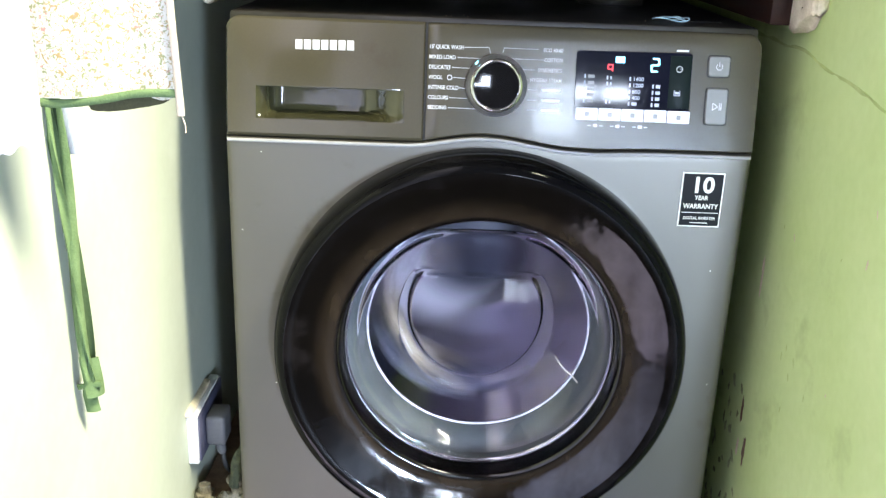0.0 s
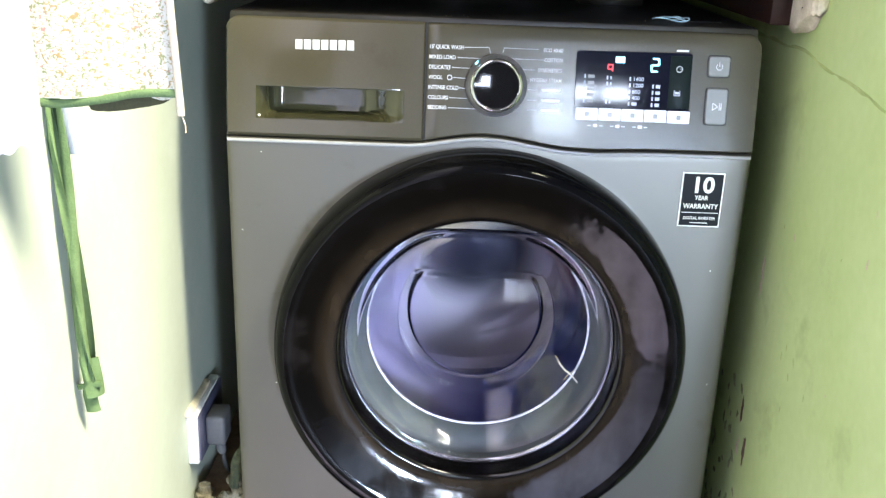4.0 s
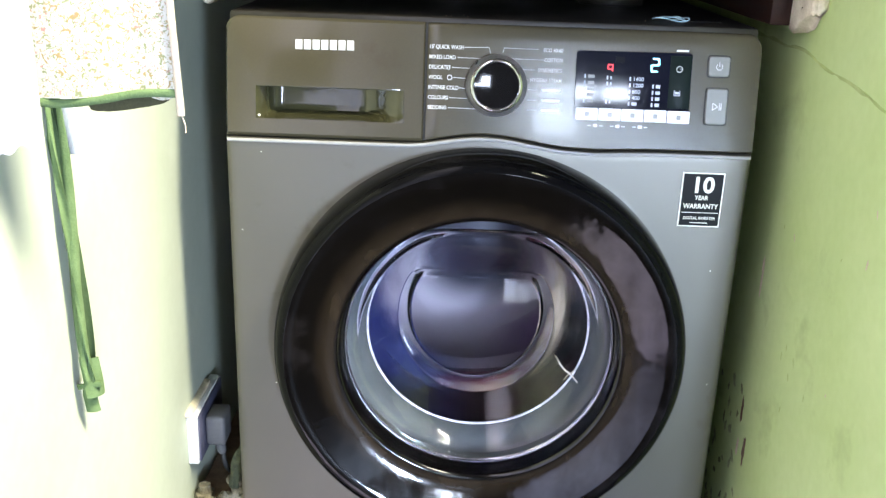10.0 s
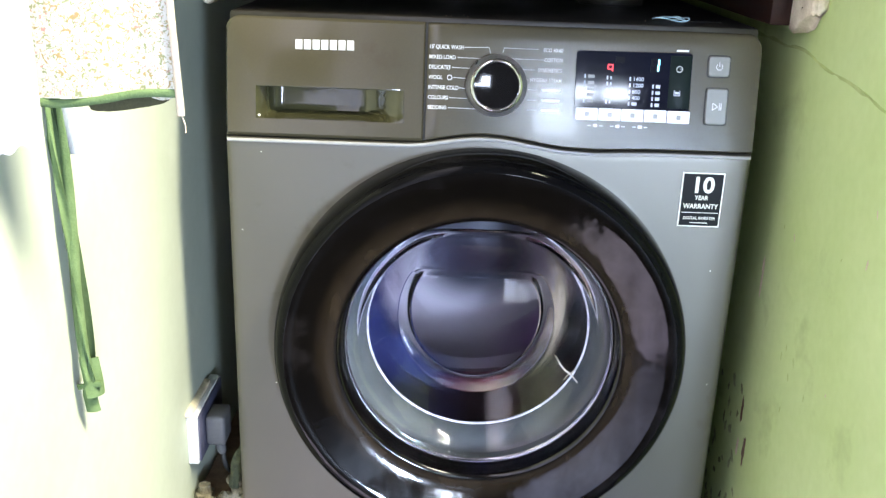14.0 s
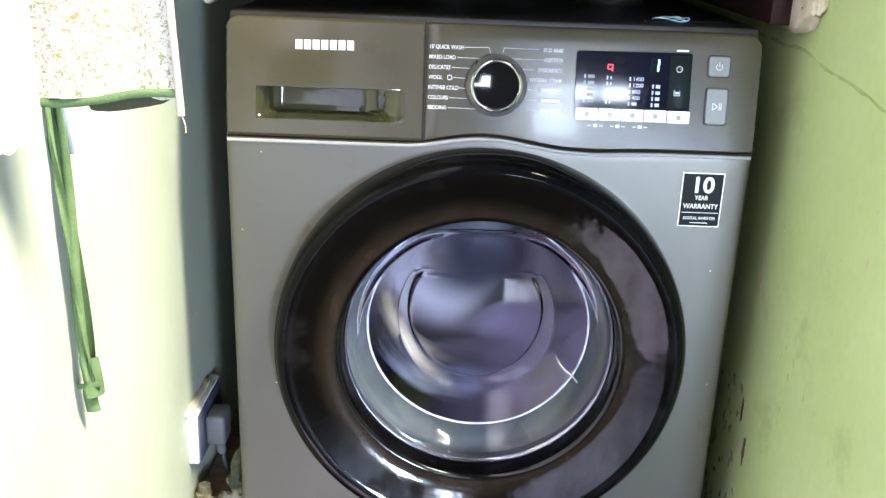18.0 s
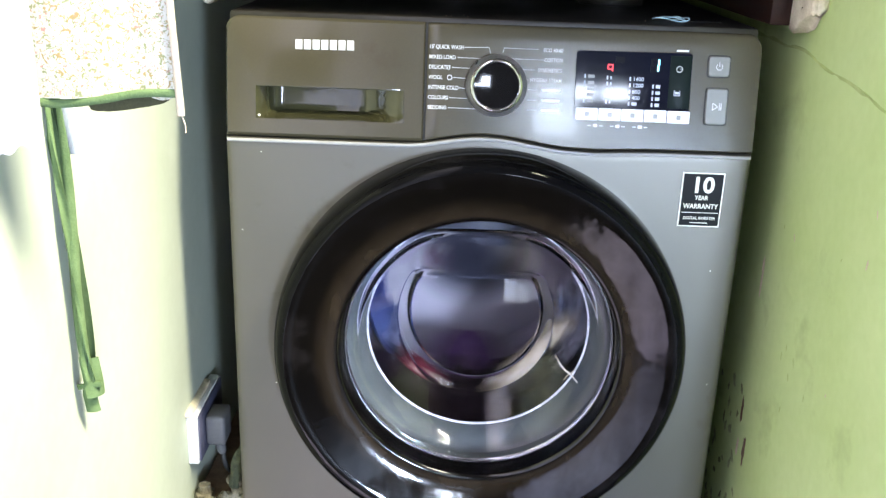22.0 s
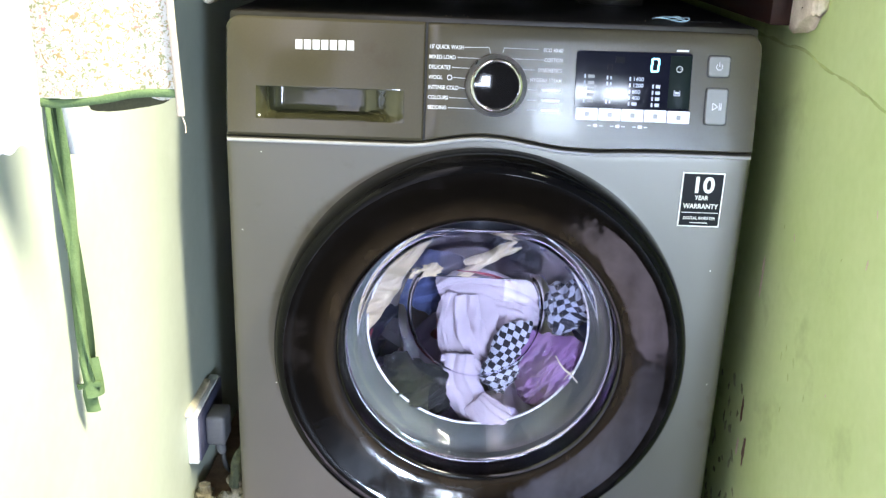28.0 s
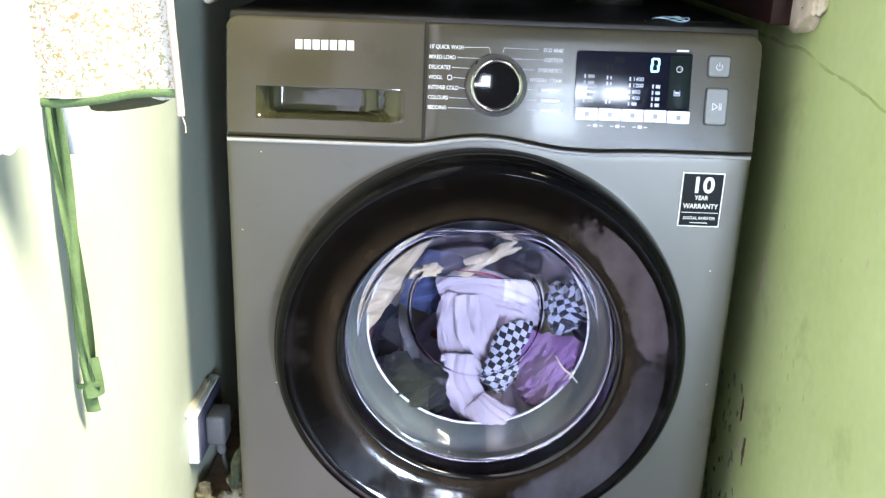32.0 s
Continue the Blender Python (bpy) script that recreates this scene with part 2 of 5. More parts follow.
WHITE_PLASTIC = material("white_switch_plastic", (0.70, 0.70, 0.68), (0.80, 0.80, 0.78), 20, 0.35)
GREY_PLASTIC = material("grey_plug_plastic", (0.085, 0.085, 0.09), (0.13, 0.13, 0.135), 20, 0.45)
BLACK_CABLE = material("black_cable", (0.012, 0.012, 0.012), (0.025, 0.025, 0.025), 40, 0.5)
LAVENDER = material("lavender_fleece", (0.43, 0.375, 0.42), (0.53, 0.465, 0.52), 30, 0.95, bump=0.3, weave=0.2)
# brighter copy of the fleece, extra light put into its colour for the spin
LAVENDER_LIT = material("lavender_fleece_lit", (0.52, 0.46, 0.64), (0.64, 0.57, 0.76), 24, 0.9, bump=0.3, weave=0.2)
DISPLAY_PRINT = material("bluish_print", (0.48, 0.51, 0.62), (0.58, 0.61, 0.70), 60, 0.5)
PURPLE = material("purple_jersey", (0.17, 0.085, 0.21), (0.27, 0.145, 0.32), 40, 0.95, bump=0.3, weave=0.2)
TAN = material("tan_cotton", (0.38, 0.30, 0.19), (0.50, 0.41, 0.28), 30, 0.9, bump=0.3)
NAVY = material("navy_cotton", (0.014, 0.020, 0.085), (0.036, 0.052, 0.22), 16, 0.85, bump=0.3, stains=((0.05, 0.075, 0.30), 14, 0.60))
NAVY_DARK = material("wet_black_navy_cotton", (0.004, 0.005, 0.012), (0.010, 0.013, 0.034), 16, 0.8, bump=0.3)
MAROON = material("dark_maroon_cotton", (0.012, 0.005, 0.009), (0.040, 0.012, 0.018), 14, 0.85, bump=0.3)
CHARCOAL = material("charcoal_wool", (0.0035, 0.004, 0.005), (0.009, 0.010, 0.012), 40, 0.95, bump=0.4)
DENIM = material("blue_denim", (0.025, 0.036, 0.10), (0.05, 0.07, 0.17), 40, 0.9, bump=0.3)
RED = material("red_cotton", (0.12, 0.010, 0.018), (0.20, 0.018, 0.032), 40, 0.9, bump=0.3)
CHECK = checked_cloth("black_white_check", (0.012, 0.012, 0.018), (0.38, 0.39, 0.46), 122)
MOTIF = checked_cloth("crumpled_check", (0.010, 0.011, 0.022), (0.30, 0.32, 0.42), 105, 0.07)
FLOWERS = flowered_cloth("flowered_cotton")
GREEN_TAPE = material("green_cotton_tape", (0.075, 0.125, 0.045), (0.125, 0.19, 0.08), 60, 0.9, bump=0.4)
LINING = material("brown_olive_lining", (0.030, 0.032, 0.012), (0.055, 0.056, 0.024), 40, 0.9, bump=0.4)
OLIVE_TAPE = material("dark_green_cotton", (0.025, 0.05, 0.015), (0.05, 0.085, 0.03), 40, 0.9, bump=0.4)
WHITE_CLOTH = material("white_cotton", (0.66, 0.66, 0.65), (0.76, 0.76, 0.75), 25, 0.9, bump=0.3, weave=0.1)
CREAM_TAPE = material("cream_cotton_tape", (0.44, 0.37, 0.28), (0.54, 0.47, 0.37), 40, 0.9, bump=0.3)
MOSS = material("mossy_wet_rag", (0.012, 0.016, 0.008), (0.10, 0.11, 0.06), 90, 0.9, bump=0.6)
DARK_MOULD = material("black_mould", (0.13, 0.16, 0.07), (0.30, 0.36, 0.16), 60, 0.9, bump=0.4)
MOULD = material("mouldy_plaster", (0.26, 0.31, 0.14), (0.46, 0.54, 0.28), 45, 0.9, bump=0.6, stains=((0.14, 0.15, 0.08), 90, 0.60))
# the window's glint along the wire is put into this near-white colour
WIRE_GLINT = material("wire_with_glint", (0.72, 0.72, 0.74), (0.82, 0.82, 0.84), 40, 0.22, metal=0.3)
BLUE_STRING = material("pale_blue_string", (0.35, 0.55, 0.60), (0.50, 0.70, 0.74), 60, 0.9)
RUST = material("bare_brown_plaster", (0.10, 0.06, 0.035), (0.20, 0.13, 0.08), 60, 0.9, bump=0.6)
PLATE_SHADED = material("shaded_plate_blue", (0.06, 0.06, 0.10), (0.10, 0.10, 0.15), 20, 0.3)


# ---- builders ----
def part(name, bm, mat, parent=None, label="", smooth=True, at=None):
    """Links a bmesh as one mesh object, under a thing or part where one is given."""
    me = bpy.data.meshes.new(name)
    bmesh.ops.recalc_face_normals(bm, faces=bm.faces)
    bm.to_mesh(me)
    bm.free()
    for m in (mat if isinstance(mat, (list, tuple)) else [mat]):
        me.materials.append(m)
    if smooth:
        me.shade_smooth()
        me.set_sharp_from_angle(angle=radians(40))
    ob = new(name, me)
    if parent:
        ob.parent = parent
    if at:
        ob.matrix_basis = at
    if label:
        ob["label"] = label
    return ob


def from_lists(verts, faces):
    bm = bmesh.new()
    vs = [bm.verts.new(v) for v in verts]
    for f in faces:
        try:
            bm.faces.new([vs[i] for i in f])
        except ValueError:
            pass
    return bm


def box(x0, x1, y0, y1, z0, z1, bevel=0.0, m=None, seg=2):
    bm = bmesh.new()
    bmesh.ops.create_cube(bm, size=1)
    for v in bm.verts:
        v.co = Vector(((x0 + x1) / 2 + v.co.x * (x1 - x0), (y0 + y1) / 2 + v.co.y * (y1 - y0), (z0 + z1) / 2 + v.co.z * (z1 - z0)))
    if bevel:
        bmesh.ops.bevel(bm, geom=bm.edges[:], offset=bevel, segments=seg, affect="EDGES", profile=0.5)
    if m:
        bm.transform(m)
    return bm


def lathe(profile, n=128, centre=(0, 0, 0), closed=False, start=0.0, arc=360.0):
    """Turns a profile of (radius, y) round the y axis through the centre."""
    cx, cy, cz = centre
    full = arc >= 360
    count = n if full else n + 1
    verts = [(cx + r * math.cos(a), cy + y, cz + r * math.sin(a))
             for a in (radians(start + arc * i / n) for i in range(count)) for r, y in profile]
    k = len(profile)
    faces = []
    for i in range(n):
        j = (i + 1) % count
        for p in range(k if closed else k - 1):
            q = (p + 1) % k
            faces.append((i * k + p, i * k + q, j * k + q, j * k + p))
    return from_lists(verts, faces)


def sweep(points, radii, n=12, flat=1.0, wrinkle=0.0, seed=0, caps=True, steps=6):
    """A tube along a smooth path through the points; flat squeezes it, wrinkle folds it."""
    pts = [Vector(p) for p in points]
    line, rad = [], []
    for i in range(len(pts) - 1):
        a, b, c, d = pts[max(i - 1, 0)], pts[i], pts[i + 1], pts[min(i + 2, len(pts) - 1)]
        for s in range(steps):
            u = s / steps
            line.append(0.5 * ((2 * b) + (c - a) * u + (2 * a - 5 * b + 4 * c - d) * u * u + (3 * b - a - 3 * c + d) * u ** 3))
            rad.append(radii[i] * (1 - u) + radii[i + 1] * u)
    line.append(pts[-1])
    rad.append(radii[-1])
    verts, faces = [], []
    side = None
    for i, p in enumerate(line):
        t = (line[min(i + 1, len(line) - 1)] - line[max(i - 1, 0)]).normalized()
        if side is None:
            side = t.cross(Vector((0.1, 1, 0.05))).normalized()
        side = (side - t * side.dot(t)).normalized()
        up = t.cross(side)
        for k in range(n):
            a = 2 * math.pi * k / n
            w = 1 + wrinkle * noise.noise(Vector((math.cos(a) * 1.3 + seed, math.sin(a) * 1.3, i * 0.33)))
            w += wrinkle * 0.6 * noise.noise(Vector((math.cos(a) * 3 + seed, math.sin(a) * 3, i * 0.12)))
            verts.append(p + (side * math.cos(a) + up * math.sin(a) * flat) * rad[i] * w)
    for i in range(len(line) - 1):
        for k in range(n):
            j = (k + 1) % n
            faces.append((i * n + k, i * n + j, (i + 1) * n + j, (i + 1) * n + k))
    if caps:
        faces.append(tuple(range(n))[::-1])
        faces.append(tuple((len(line) - 1) * n + k for k in range(n)))
    return from_lists(verts, faces)


def lump(rx, rz, bulge, seed, fold=0.012, back=0.012, ragged=0.18, direction=0.6, rings=40, segs=130, power=2.2, freq=28):
    """A crumpled piece of cloth: an uneven rounded sheet, swollen towards -y, with folds that run along one direction."""
    ca, sa = math.cos(direction), math.sin(direction)

    def place(rho, a, front):
        e = 1 + ragged * noise.noise(Vector((math.cos(a) * 1.6 + seed, math.sin(a) * 1.6, seed * 0.7)))
        e += ragged * 0.4 * noise.noise(Vector((math.cos(a) * 5 + seed, math.sin(a) * 5, 3.1)))
        q = 1 / max(abs(math.cos(a)) ** 3 + abs(math.sin(a)) ** 3, 0.3) ** (1 / 3)
        x, z = rx * rho * e * q * math.cos(a), rz * rho * e * q * math.sin(a)
        u, v = x * ca + z * sa, -x * sa + z * ca
        w = noise.noise(Vector((u * freq * 0.3 + seed, v * freq * 1.4, seed)))
        w2 = noise.noise(Vector((u * freq * 0.7 + 9, v * freq * 3.1 + seed, seed + 2)))
        f = (1 - abs(w) * 2.4) * 0.55 + (1 - abs(w2) * 2.4) * 0.25 + 0.25 * noise.noise(Vector((u * freq * 1.2, v * freq * 2.6, seed + 5)))
        if front:
            return (x, -bulge * (1 - rho ** power) - fold * f * (1 - rho ** 6), z)
        return (x, back * (1 - rho ** 4) + fold * 0.4 * w * (1 - rho ** 4), z)
    verts, faces = [place(0, 0, True)], []
    for front in (True, False):
        for i in range(1, rings + 1):
            if not front and i == rings:
                break
            rho = i / rings if front else 1 - i / rings
            for k in range(segs):
                verts.append(place(rho, 2 * math.pi * k / segs, front))
    verts.append(place(0, 0, False))
    total = 2 * rings - 1
    for k in range(segs):
        j = (k + 1) % segs
        faces.append((0, 1 + j, 1 + k))
        for i in range(total - 1):
            faces.append((1 + i * segs + k, 1 + i * segs + j, 1 + (i + 1) * segs + j, 1 + (i + 1) * segs + k))
        faces.append((len(verts) - 1, 1 + (total - 1) * segs + k, 1 + (total - 1) * segs + j))
    return from_lists(verts, faces)


def pleated(points, radii, pleats=5, depth=0.30, flat=0.6, twist=0.5, seed=0, n=60, steps=14, caps=True):
    """A gathered length of cloth along a smooth path, creased by folds that run along it and drift round it."""
    pts = [Vector(p) for p in points]
    line, rad = [], []
    for i in range(len(pts) - 1):
        a, b, c, d = pts[max(i - 1, 0)], pts[i], pts[i + 1], pts[min(i + 2, len(pts) - 1)]
        for k in range(steps + (i == len(pts) - 2)):
            u = k / steps
            line.append(0.5 * ((2 * b) + (c - a) * u + (2 * a - 5 * b + 4 * c - d) * u * u + (3 * b - a - 3 * c + d) * u ** 3))
            rad.append(radii[i] * (1 - u) + radii[i + 1] * u)
    verts, faces = [], []
    for i, p in enumerate(line):
        t = (line[min(i + 1, len(line) - 1)] - line[max(i - 1, 0)]).normalized()
        side = t.cross(Vector((0, 1, 0))).normalized()
        up = t.cross(side)
        v = i / len(line)
        for k in range(n):
            a = 2 * math.pi * k / n
            drift = twist * v * 3 + 0.9 * noise.noise(Vector((math.cos(a) * 0.8 + seed, math.sin(a) * 0.8, v * 2.6)))
            fold = abs(math.cos(a * pleats / 2 + drift + seed)) - 0.64
            fold += 0.5 * (abs(math.cos(a * pleats * 0.5 + 1.1 - drift * 1.4)) - 0.64)
            w = 1 + depth * fold + 0.16 * noise.noise(Vector((math.cos(a) * 2 + seed, math.sin(a) * 2, v * 5 + seed)))
            w += 0.05 * noise.noise(Vector((math.cos(a) * 7, math.sin(a) * 7 + seed, v * 22)))
            verts.append(p + (side * math.cos(a) + up * math.sin(a) * flat) * rad[i] * w)
    for i in range(len(line) - 1):
        for k in range(n):
            j = (k + 1) % n
            faces.append((i * n + k, i * n + j, (i + 1) * n + j, (i + 1) * n + k))
    if caps:
        for e in (0, len(line) - 1):
            c = len(verts)
            ring = verts[e * n:(e + 1) * n]
            verts.append(sum(ring, Vector()) / n)
            faces += [(e * n + k, e * n + (k + 1) % n, c) for k in range(n)]
    return from_lists(verts, faces)


def shell(start, arc, y0, y1, radius, thick, seed, n=90, m=26):
    """Wet cloth pressed against the wall of the drum, wrinkled inwards."""
    verts, faces = [], []
    for side in (0, 1):
        for i in range(n + 1):
            a = radians(start + arc * i / n)
            end = min(1, 6 * i / n, 6 * (1 - i / n))
            for k in range(m + 1):
                v = k / m
                lip = min(1, 5 * v, 5 * (1 - v))
                w = noise.noise(Vector((a * 3.2 + seed, v * 3.2, seed))) + 0.6 * noise.noise(Vector((a * 9, v * 7 + seed, 2.0)))
                r = radius if side == 0 else radius - (0.004 + thick * (0.65 + 0.6 * w) * max(0.0, end * lip) ** 0.5)
                y = y0 + (y1 - y0) * v + 0.012 * noise.noise(Vector((a * 4, side * 1.0, seed + v)))
                verts.append((r * math.cos(a), y, r * math.sin(a)))
    c = (n + 1) * (m + 1)
    for i in range(n):
        for k in range(m):
            p, q = i * (m + 1) + k, (i + 1) * (m + 1) + k
            faces += [(p, p + 1, q + 1, q), (c + p, c + q, c + q + 1, c + p + 1)]
    for i in range(n):
        for k in (0, m):
            p, q = i * (m + 1) + k, (i + 1) * (m + 1) + k
            faces.append((p, q, c + q, c + p))
    for k in range(m):
        for i in (0, n):
            p = i * (m + 1) + k
            faces.append((p, p + 1, c + p + 1, c + p))
    return from_lists(verts, faces)


def writing(text, size, m, mat, parent, name="lettering", align="LEFT", deep=0.0003, bold=0.012, narrow=1.0):
    """Raised print in the built-in font; m puts its x to the right and its y up."""
    cu = bpy.data.curves.new(name, "FONT")
    cu.body, cu.size, cu.align_x, cu.extrude, cu.resolution_u = text, size, align, deep, 3
    cu.offset = bold * size
    tmp = bpy.data.objects.new(name, cu)
    m = m @ Matrix.Diagonal((narrow, 1, 1, 1))
    scene.collection.objects.link(tmp)
    bpy.context.view_layer.update()
    me = bpy.data.meshes.new_from_object(tmp.evaluated_get(bpy.context.evaluated_depsgraph_get()))
    bpy.data.objects.remove(tmp)
    me.transform(m)
    me.materials.clear()
    me.materials.append(mat)
    ob = new(name, me)
    ob.parent = parent
    return ob


def thing(name, label, category, group="", kind="", at=(0, 0, 0), size=1.0):
    ob = new(name)
    ob.empty_display_size = 0.05
    ob.location = at
    ob.scale = (size, size, size)
    return tagged(ob, label, category, group, kind)


# ---- the niche and the room ----
LEFT, RIGHT, BACK = -0.375, 0.355, 0.66
tagged(part("floor", box(-0.6, 1.9, -3.2, 0.9, -0.1, 0.0), FLOOR, smooth=False), "dark grey stone floor", "floor", kind="structure")
# unseen; coloured near black so the door glass reflects no bright ceiling
tagged(part("ceiling", box(-0.6, 1.9, -3.2, 0.9, 3.1, 3.2), CEILING, smooth=False), "unseen ceiling, near black to keep reflections off the glass", "ceiling", kind="structure")
# added slab, out of view, that keeps light from the top of the niche
tagged(part("ceiling_niche", box(LEFT, RIGHT, 0.10, BACK, 1.42, 1.50), DARK_STONE, smooth=False), "unseen dark slab added to keep the top of the niche dim", "ceiling", kind="structure")
tagged(part("wall_west", box(LEFT - 0.15, LEFT, -0.46, 0.9, 0.0, 0.95), PALE_WALL, smooth=False), "pale green painted wall with faint stains", "wall", kind="structure")
# both upper walls are unseen, coloured dark so the bowl reflects less of them
tagged(part("wall_west_upper", box(LEFT - 0.15, LEFT, -0.46, 0.9, 0.95, 3.1), ROOM_WALL, smooth=False), "unseen upper wall, darkened against reflections in the glass", "wall", kind="structure")
# unseen stretch of wall, tinted lilac to colour the door's reflection
tagged(part("wall_west_room", box(LEFT - 0.15, LEFT, -3.2, -0.46, 0.0, 3.1), LILAC_BOUNCE, smooth=False), "unseen room wall, tinted lilac for bounced and reflected light", "wall", kind="structure")
tagged(part("wall_north", box(LEFT, 1.9, BACK, BACK + 0.15, 0.0, 3.1), GREEN_WALL, smooth=False), "green painted wall behind the washing machine", "wall", kind="structure")
wall_e = tagged(part("wall_east", box(RIGHT, RIGHT + 0.12, -0.36, BACK, 0.0, 0.97, 0.004), GREEN_WALL, smooth=False), "scuffed green painted wall with peeling patches", "wall", kind="structure")
tagged(part("wall_east_upper", box(RIGHT, RIGHT + 0.12, -0.36, BACK, 0.97, 3.1), ROOM_WALL, smooth=False), "unseen upper wall, darkened against reflections in the glass", "wall", kind="structure")
tagged(part("wall_room_north", box(RIGHT + 0.12, 1.9, -0.30, -0.15, 0.0, 3.1), ROOM_WALL, smooth=False), "brown painted room wall", "wall", kind="structure")


def wall_with_opening(name, axis, at, thick, span, hole, top, mat, label, low=()):
    """A wall with an opening through it, (from, to, sill, head), and perhaps a row of lower ones under it."""
    bm = bmesh.new()
    a0, a1, z0, z1 = hole
    floor = 0
    pieces = []
    if low:
        floor, at_x = max(y1 for _, _, _, y1 in low) + 0.04, span[0]
        for b0, b1, y0, y1 in low:
            pieces += [(at_x, b0, 0, floor), (b0, b1, 0, y0), (b0, b1, y1, floor)]
            at_x = b1
        pieces.append((at_x, span[1], 0, floor))
    for s0, s1, h0, h1 in pieces + [(span[0], a0, floor, top), (a1, span[1], floor, top), (a0, a1, floor, z0), (a0, a1, z1, top)]:
        b = box(s0, s1, at, at + thick, h0, h1) if axis == "x" else box(at, at + thick, s0, s1, h0, h1)
        tmp = bpy.data.meshes.new("tmp")
        b.to_mesh(tmp)
        b.free()
        bm.from_mesh(tmp)
        bpy.data.meshes.remove(tmp)
    bmesh.ops.remove_doubles(bm, verts=bm.verts, dist=0.0001)
    tagged(part(name, bm, mat, smooth=False), label, "wall", kind="structure")


wall_with_opening("wall_south", "x", -3.2, 0.15, (LEFT, 1.9), (0.290, 0.750, 1.01, 1.27), 3.1, ROOM_WALL, "brown room wall with three windows, the low one added", ((0.165, 0.295, 0.56, 0.70), (0.70, 1.06, 0.26, 0.74)))
wall_with_opening("wall_far_east", "y", 1.22, 0.15, (-3.05, -0.3), (-1.20, -0.56, 2.38, 3.02), 3.1, ROOM_WALL, "brown room wall with a high window")
win = thing("window_1", "small barred window, partly masked by an added dark board", "window", kind="structure", at=(0.290, -3.04, 1.01))
for x in (0.0, 0.29, 0.44):
    part("window_bar", box(x, x + 0.02, -0.01, 0.01, 0.0, 0.26, 0.003), BROWN_WOOD, win)
for z in (0.0, 0.16, 0.24):
    part("window_rail", box(0.0, 0.46, -0.01, 0.008, z, z + 0.02, 0.003), BROWN_WOOD, win)

# unseen slab added for the violet reflection on the door's right side
tagged(part("floor_mat", box(LEFT + 0.006, -0.05, -0.74, -0.15, 0.0, 0.014, 0.005), REFLECTOR_LILAC), "unseen pale lavender reflector on the floor by the wall", "mat")

# added board that trims the pane mirrored in the panel and display
part("window_shutter", box(0.21, 0.46, -0.016, -0.006, 0.0, 0.185, 0.002), BROWN_WOOD, win, "unseen dark board added to trim the window's reflection")
# unseen opening added to hold the bluish fill lamp
fill_win = thing("window_2", "unseen low barred window, added for bluish fill light", "window", kind="structure", at=(0.70, -3.04, 0.26))
for x in (0.0, 0.17, 0.34):
    part("window_bar", box(x, x + 0.02, -0.01, 0.01, 0.0, 0.48, 0.003), BROWN_WOOD, fill_win)
for z in (0.0, 0.22, 0.46):
    part("window_rail", box(0.0, 0.36, -0.01, 0.008, z, z + 0.02, 0.003), BROWN_WOOD, fill_win)

small_win = thing("window_3", "small square window with a bar in the brown room wall", "window", kind="structure", at=(0.165, -3.04, 0.56))
part("window_bar", box(0.060, 0.070, -0.008, 0.008, 0.0, 0.14, 0.002), BROWN_WOOD, small_win)
part("window_sill", box(-0.01, 0.14, -0.02, 0.012, -0.012, 0.0, 0.003), BROWN_WOOD, small_win)

# the stone slab over the machine and its battens
tagged(part("stone_slab", box(LEFT, RIGHT, 0.005, BACK, 0.905, 0.945, 0.004), DARK_STONE), "dark stone counter slab over the washing machine", "counter")
for x0, x1, y0, y1 in ((LEFT, LEFT + 0.030, 0.16, 0.62), (RIGHT - 0.035, RIGHT, 0.14, 0.62)):
    bt = thing("wall_batten", "dark brown wooden batten with a broken cream plaster end", "batten", at=(x0, y0, 0.85))
    part("wood", box(0, x1 - x0, 0.03 if x0 < 0 else -0.070, y1 - y0, 0.0, 0.055, 0.003), BROWN_WOOD, bt)
    near = 0.0 if x0 < 0 else 0.017
    bm = box(near, x1 - x0, -0.150 if x0 > 0 else 0, -0.085 if x0 > 0 else 0.03, -0.004, 0.055, 0.003, seg=4)
    bmesh.ops.subdivide_edges(bm, edges=bm.edges[:], cuts=3, use_grid_fill=True)
    for v in bm.verts:
        if x0 > 0 and v.co.z < 0.02:
            v.co.z += max(0.0, -0.095 - v.co.y) * 0.5
        v.co += Vector((0.25, 1.0, 0.7)) * 0.010 * noise.noise(v.co * 70) + Vector((0.15, 0.6, 0.5)) * 0.005 * noise.noise(v.co * 210)
    part("plaster_end", bm, CREAM_PLASTER, bt, "chipped cream plaster end")

# ---- the washing machine ----
wm = thing("washing_machine", "silver-grey front-loading washing machine with black glossy door", "washing machine")


def seam(x):
    """Height of the joint between front sheet and control panel, arched over the door."""
    u = (x + 0.005) / 0.095
    return 0.7115 + (0.0105 * math.cos(u * math.pi / 2) ** 2 if abs(u) < 1 else 0.0) - (0.0025 * max(0.0, 1 - abs(x - 0.12) / 0.06) if x > 0.06 else 0)


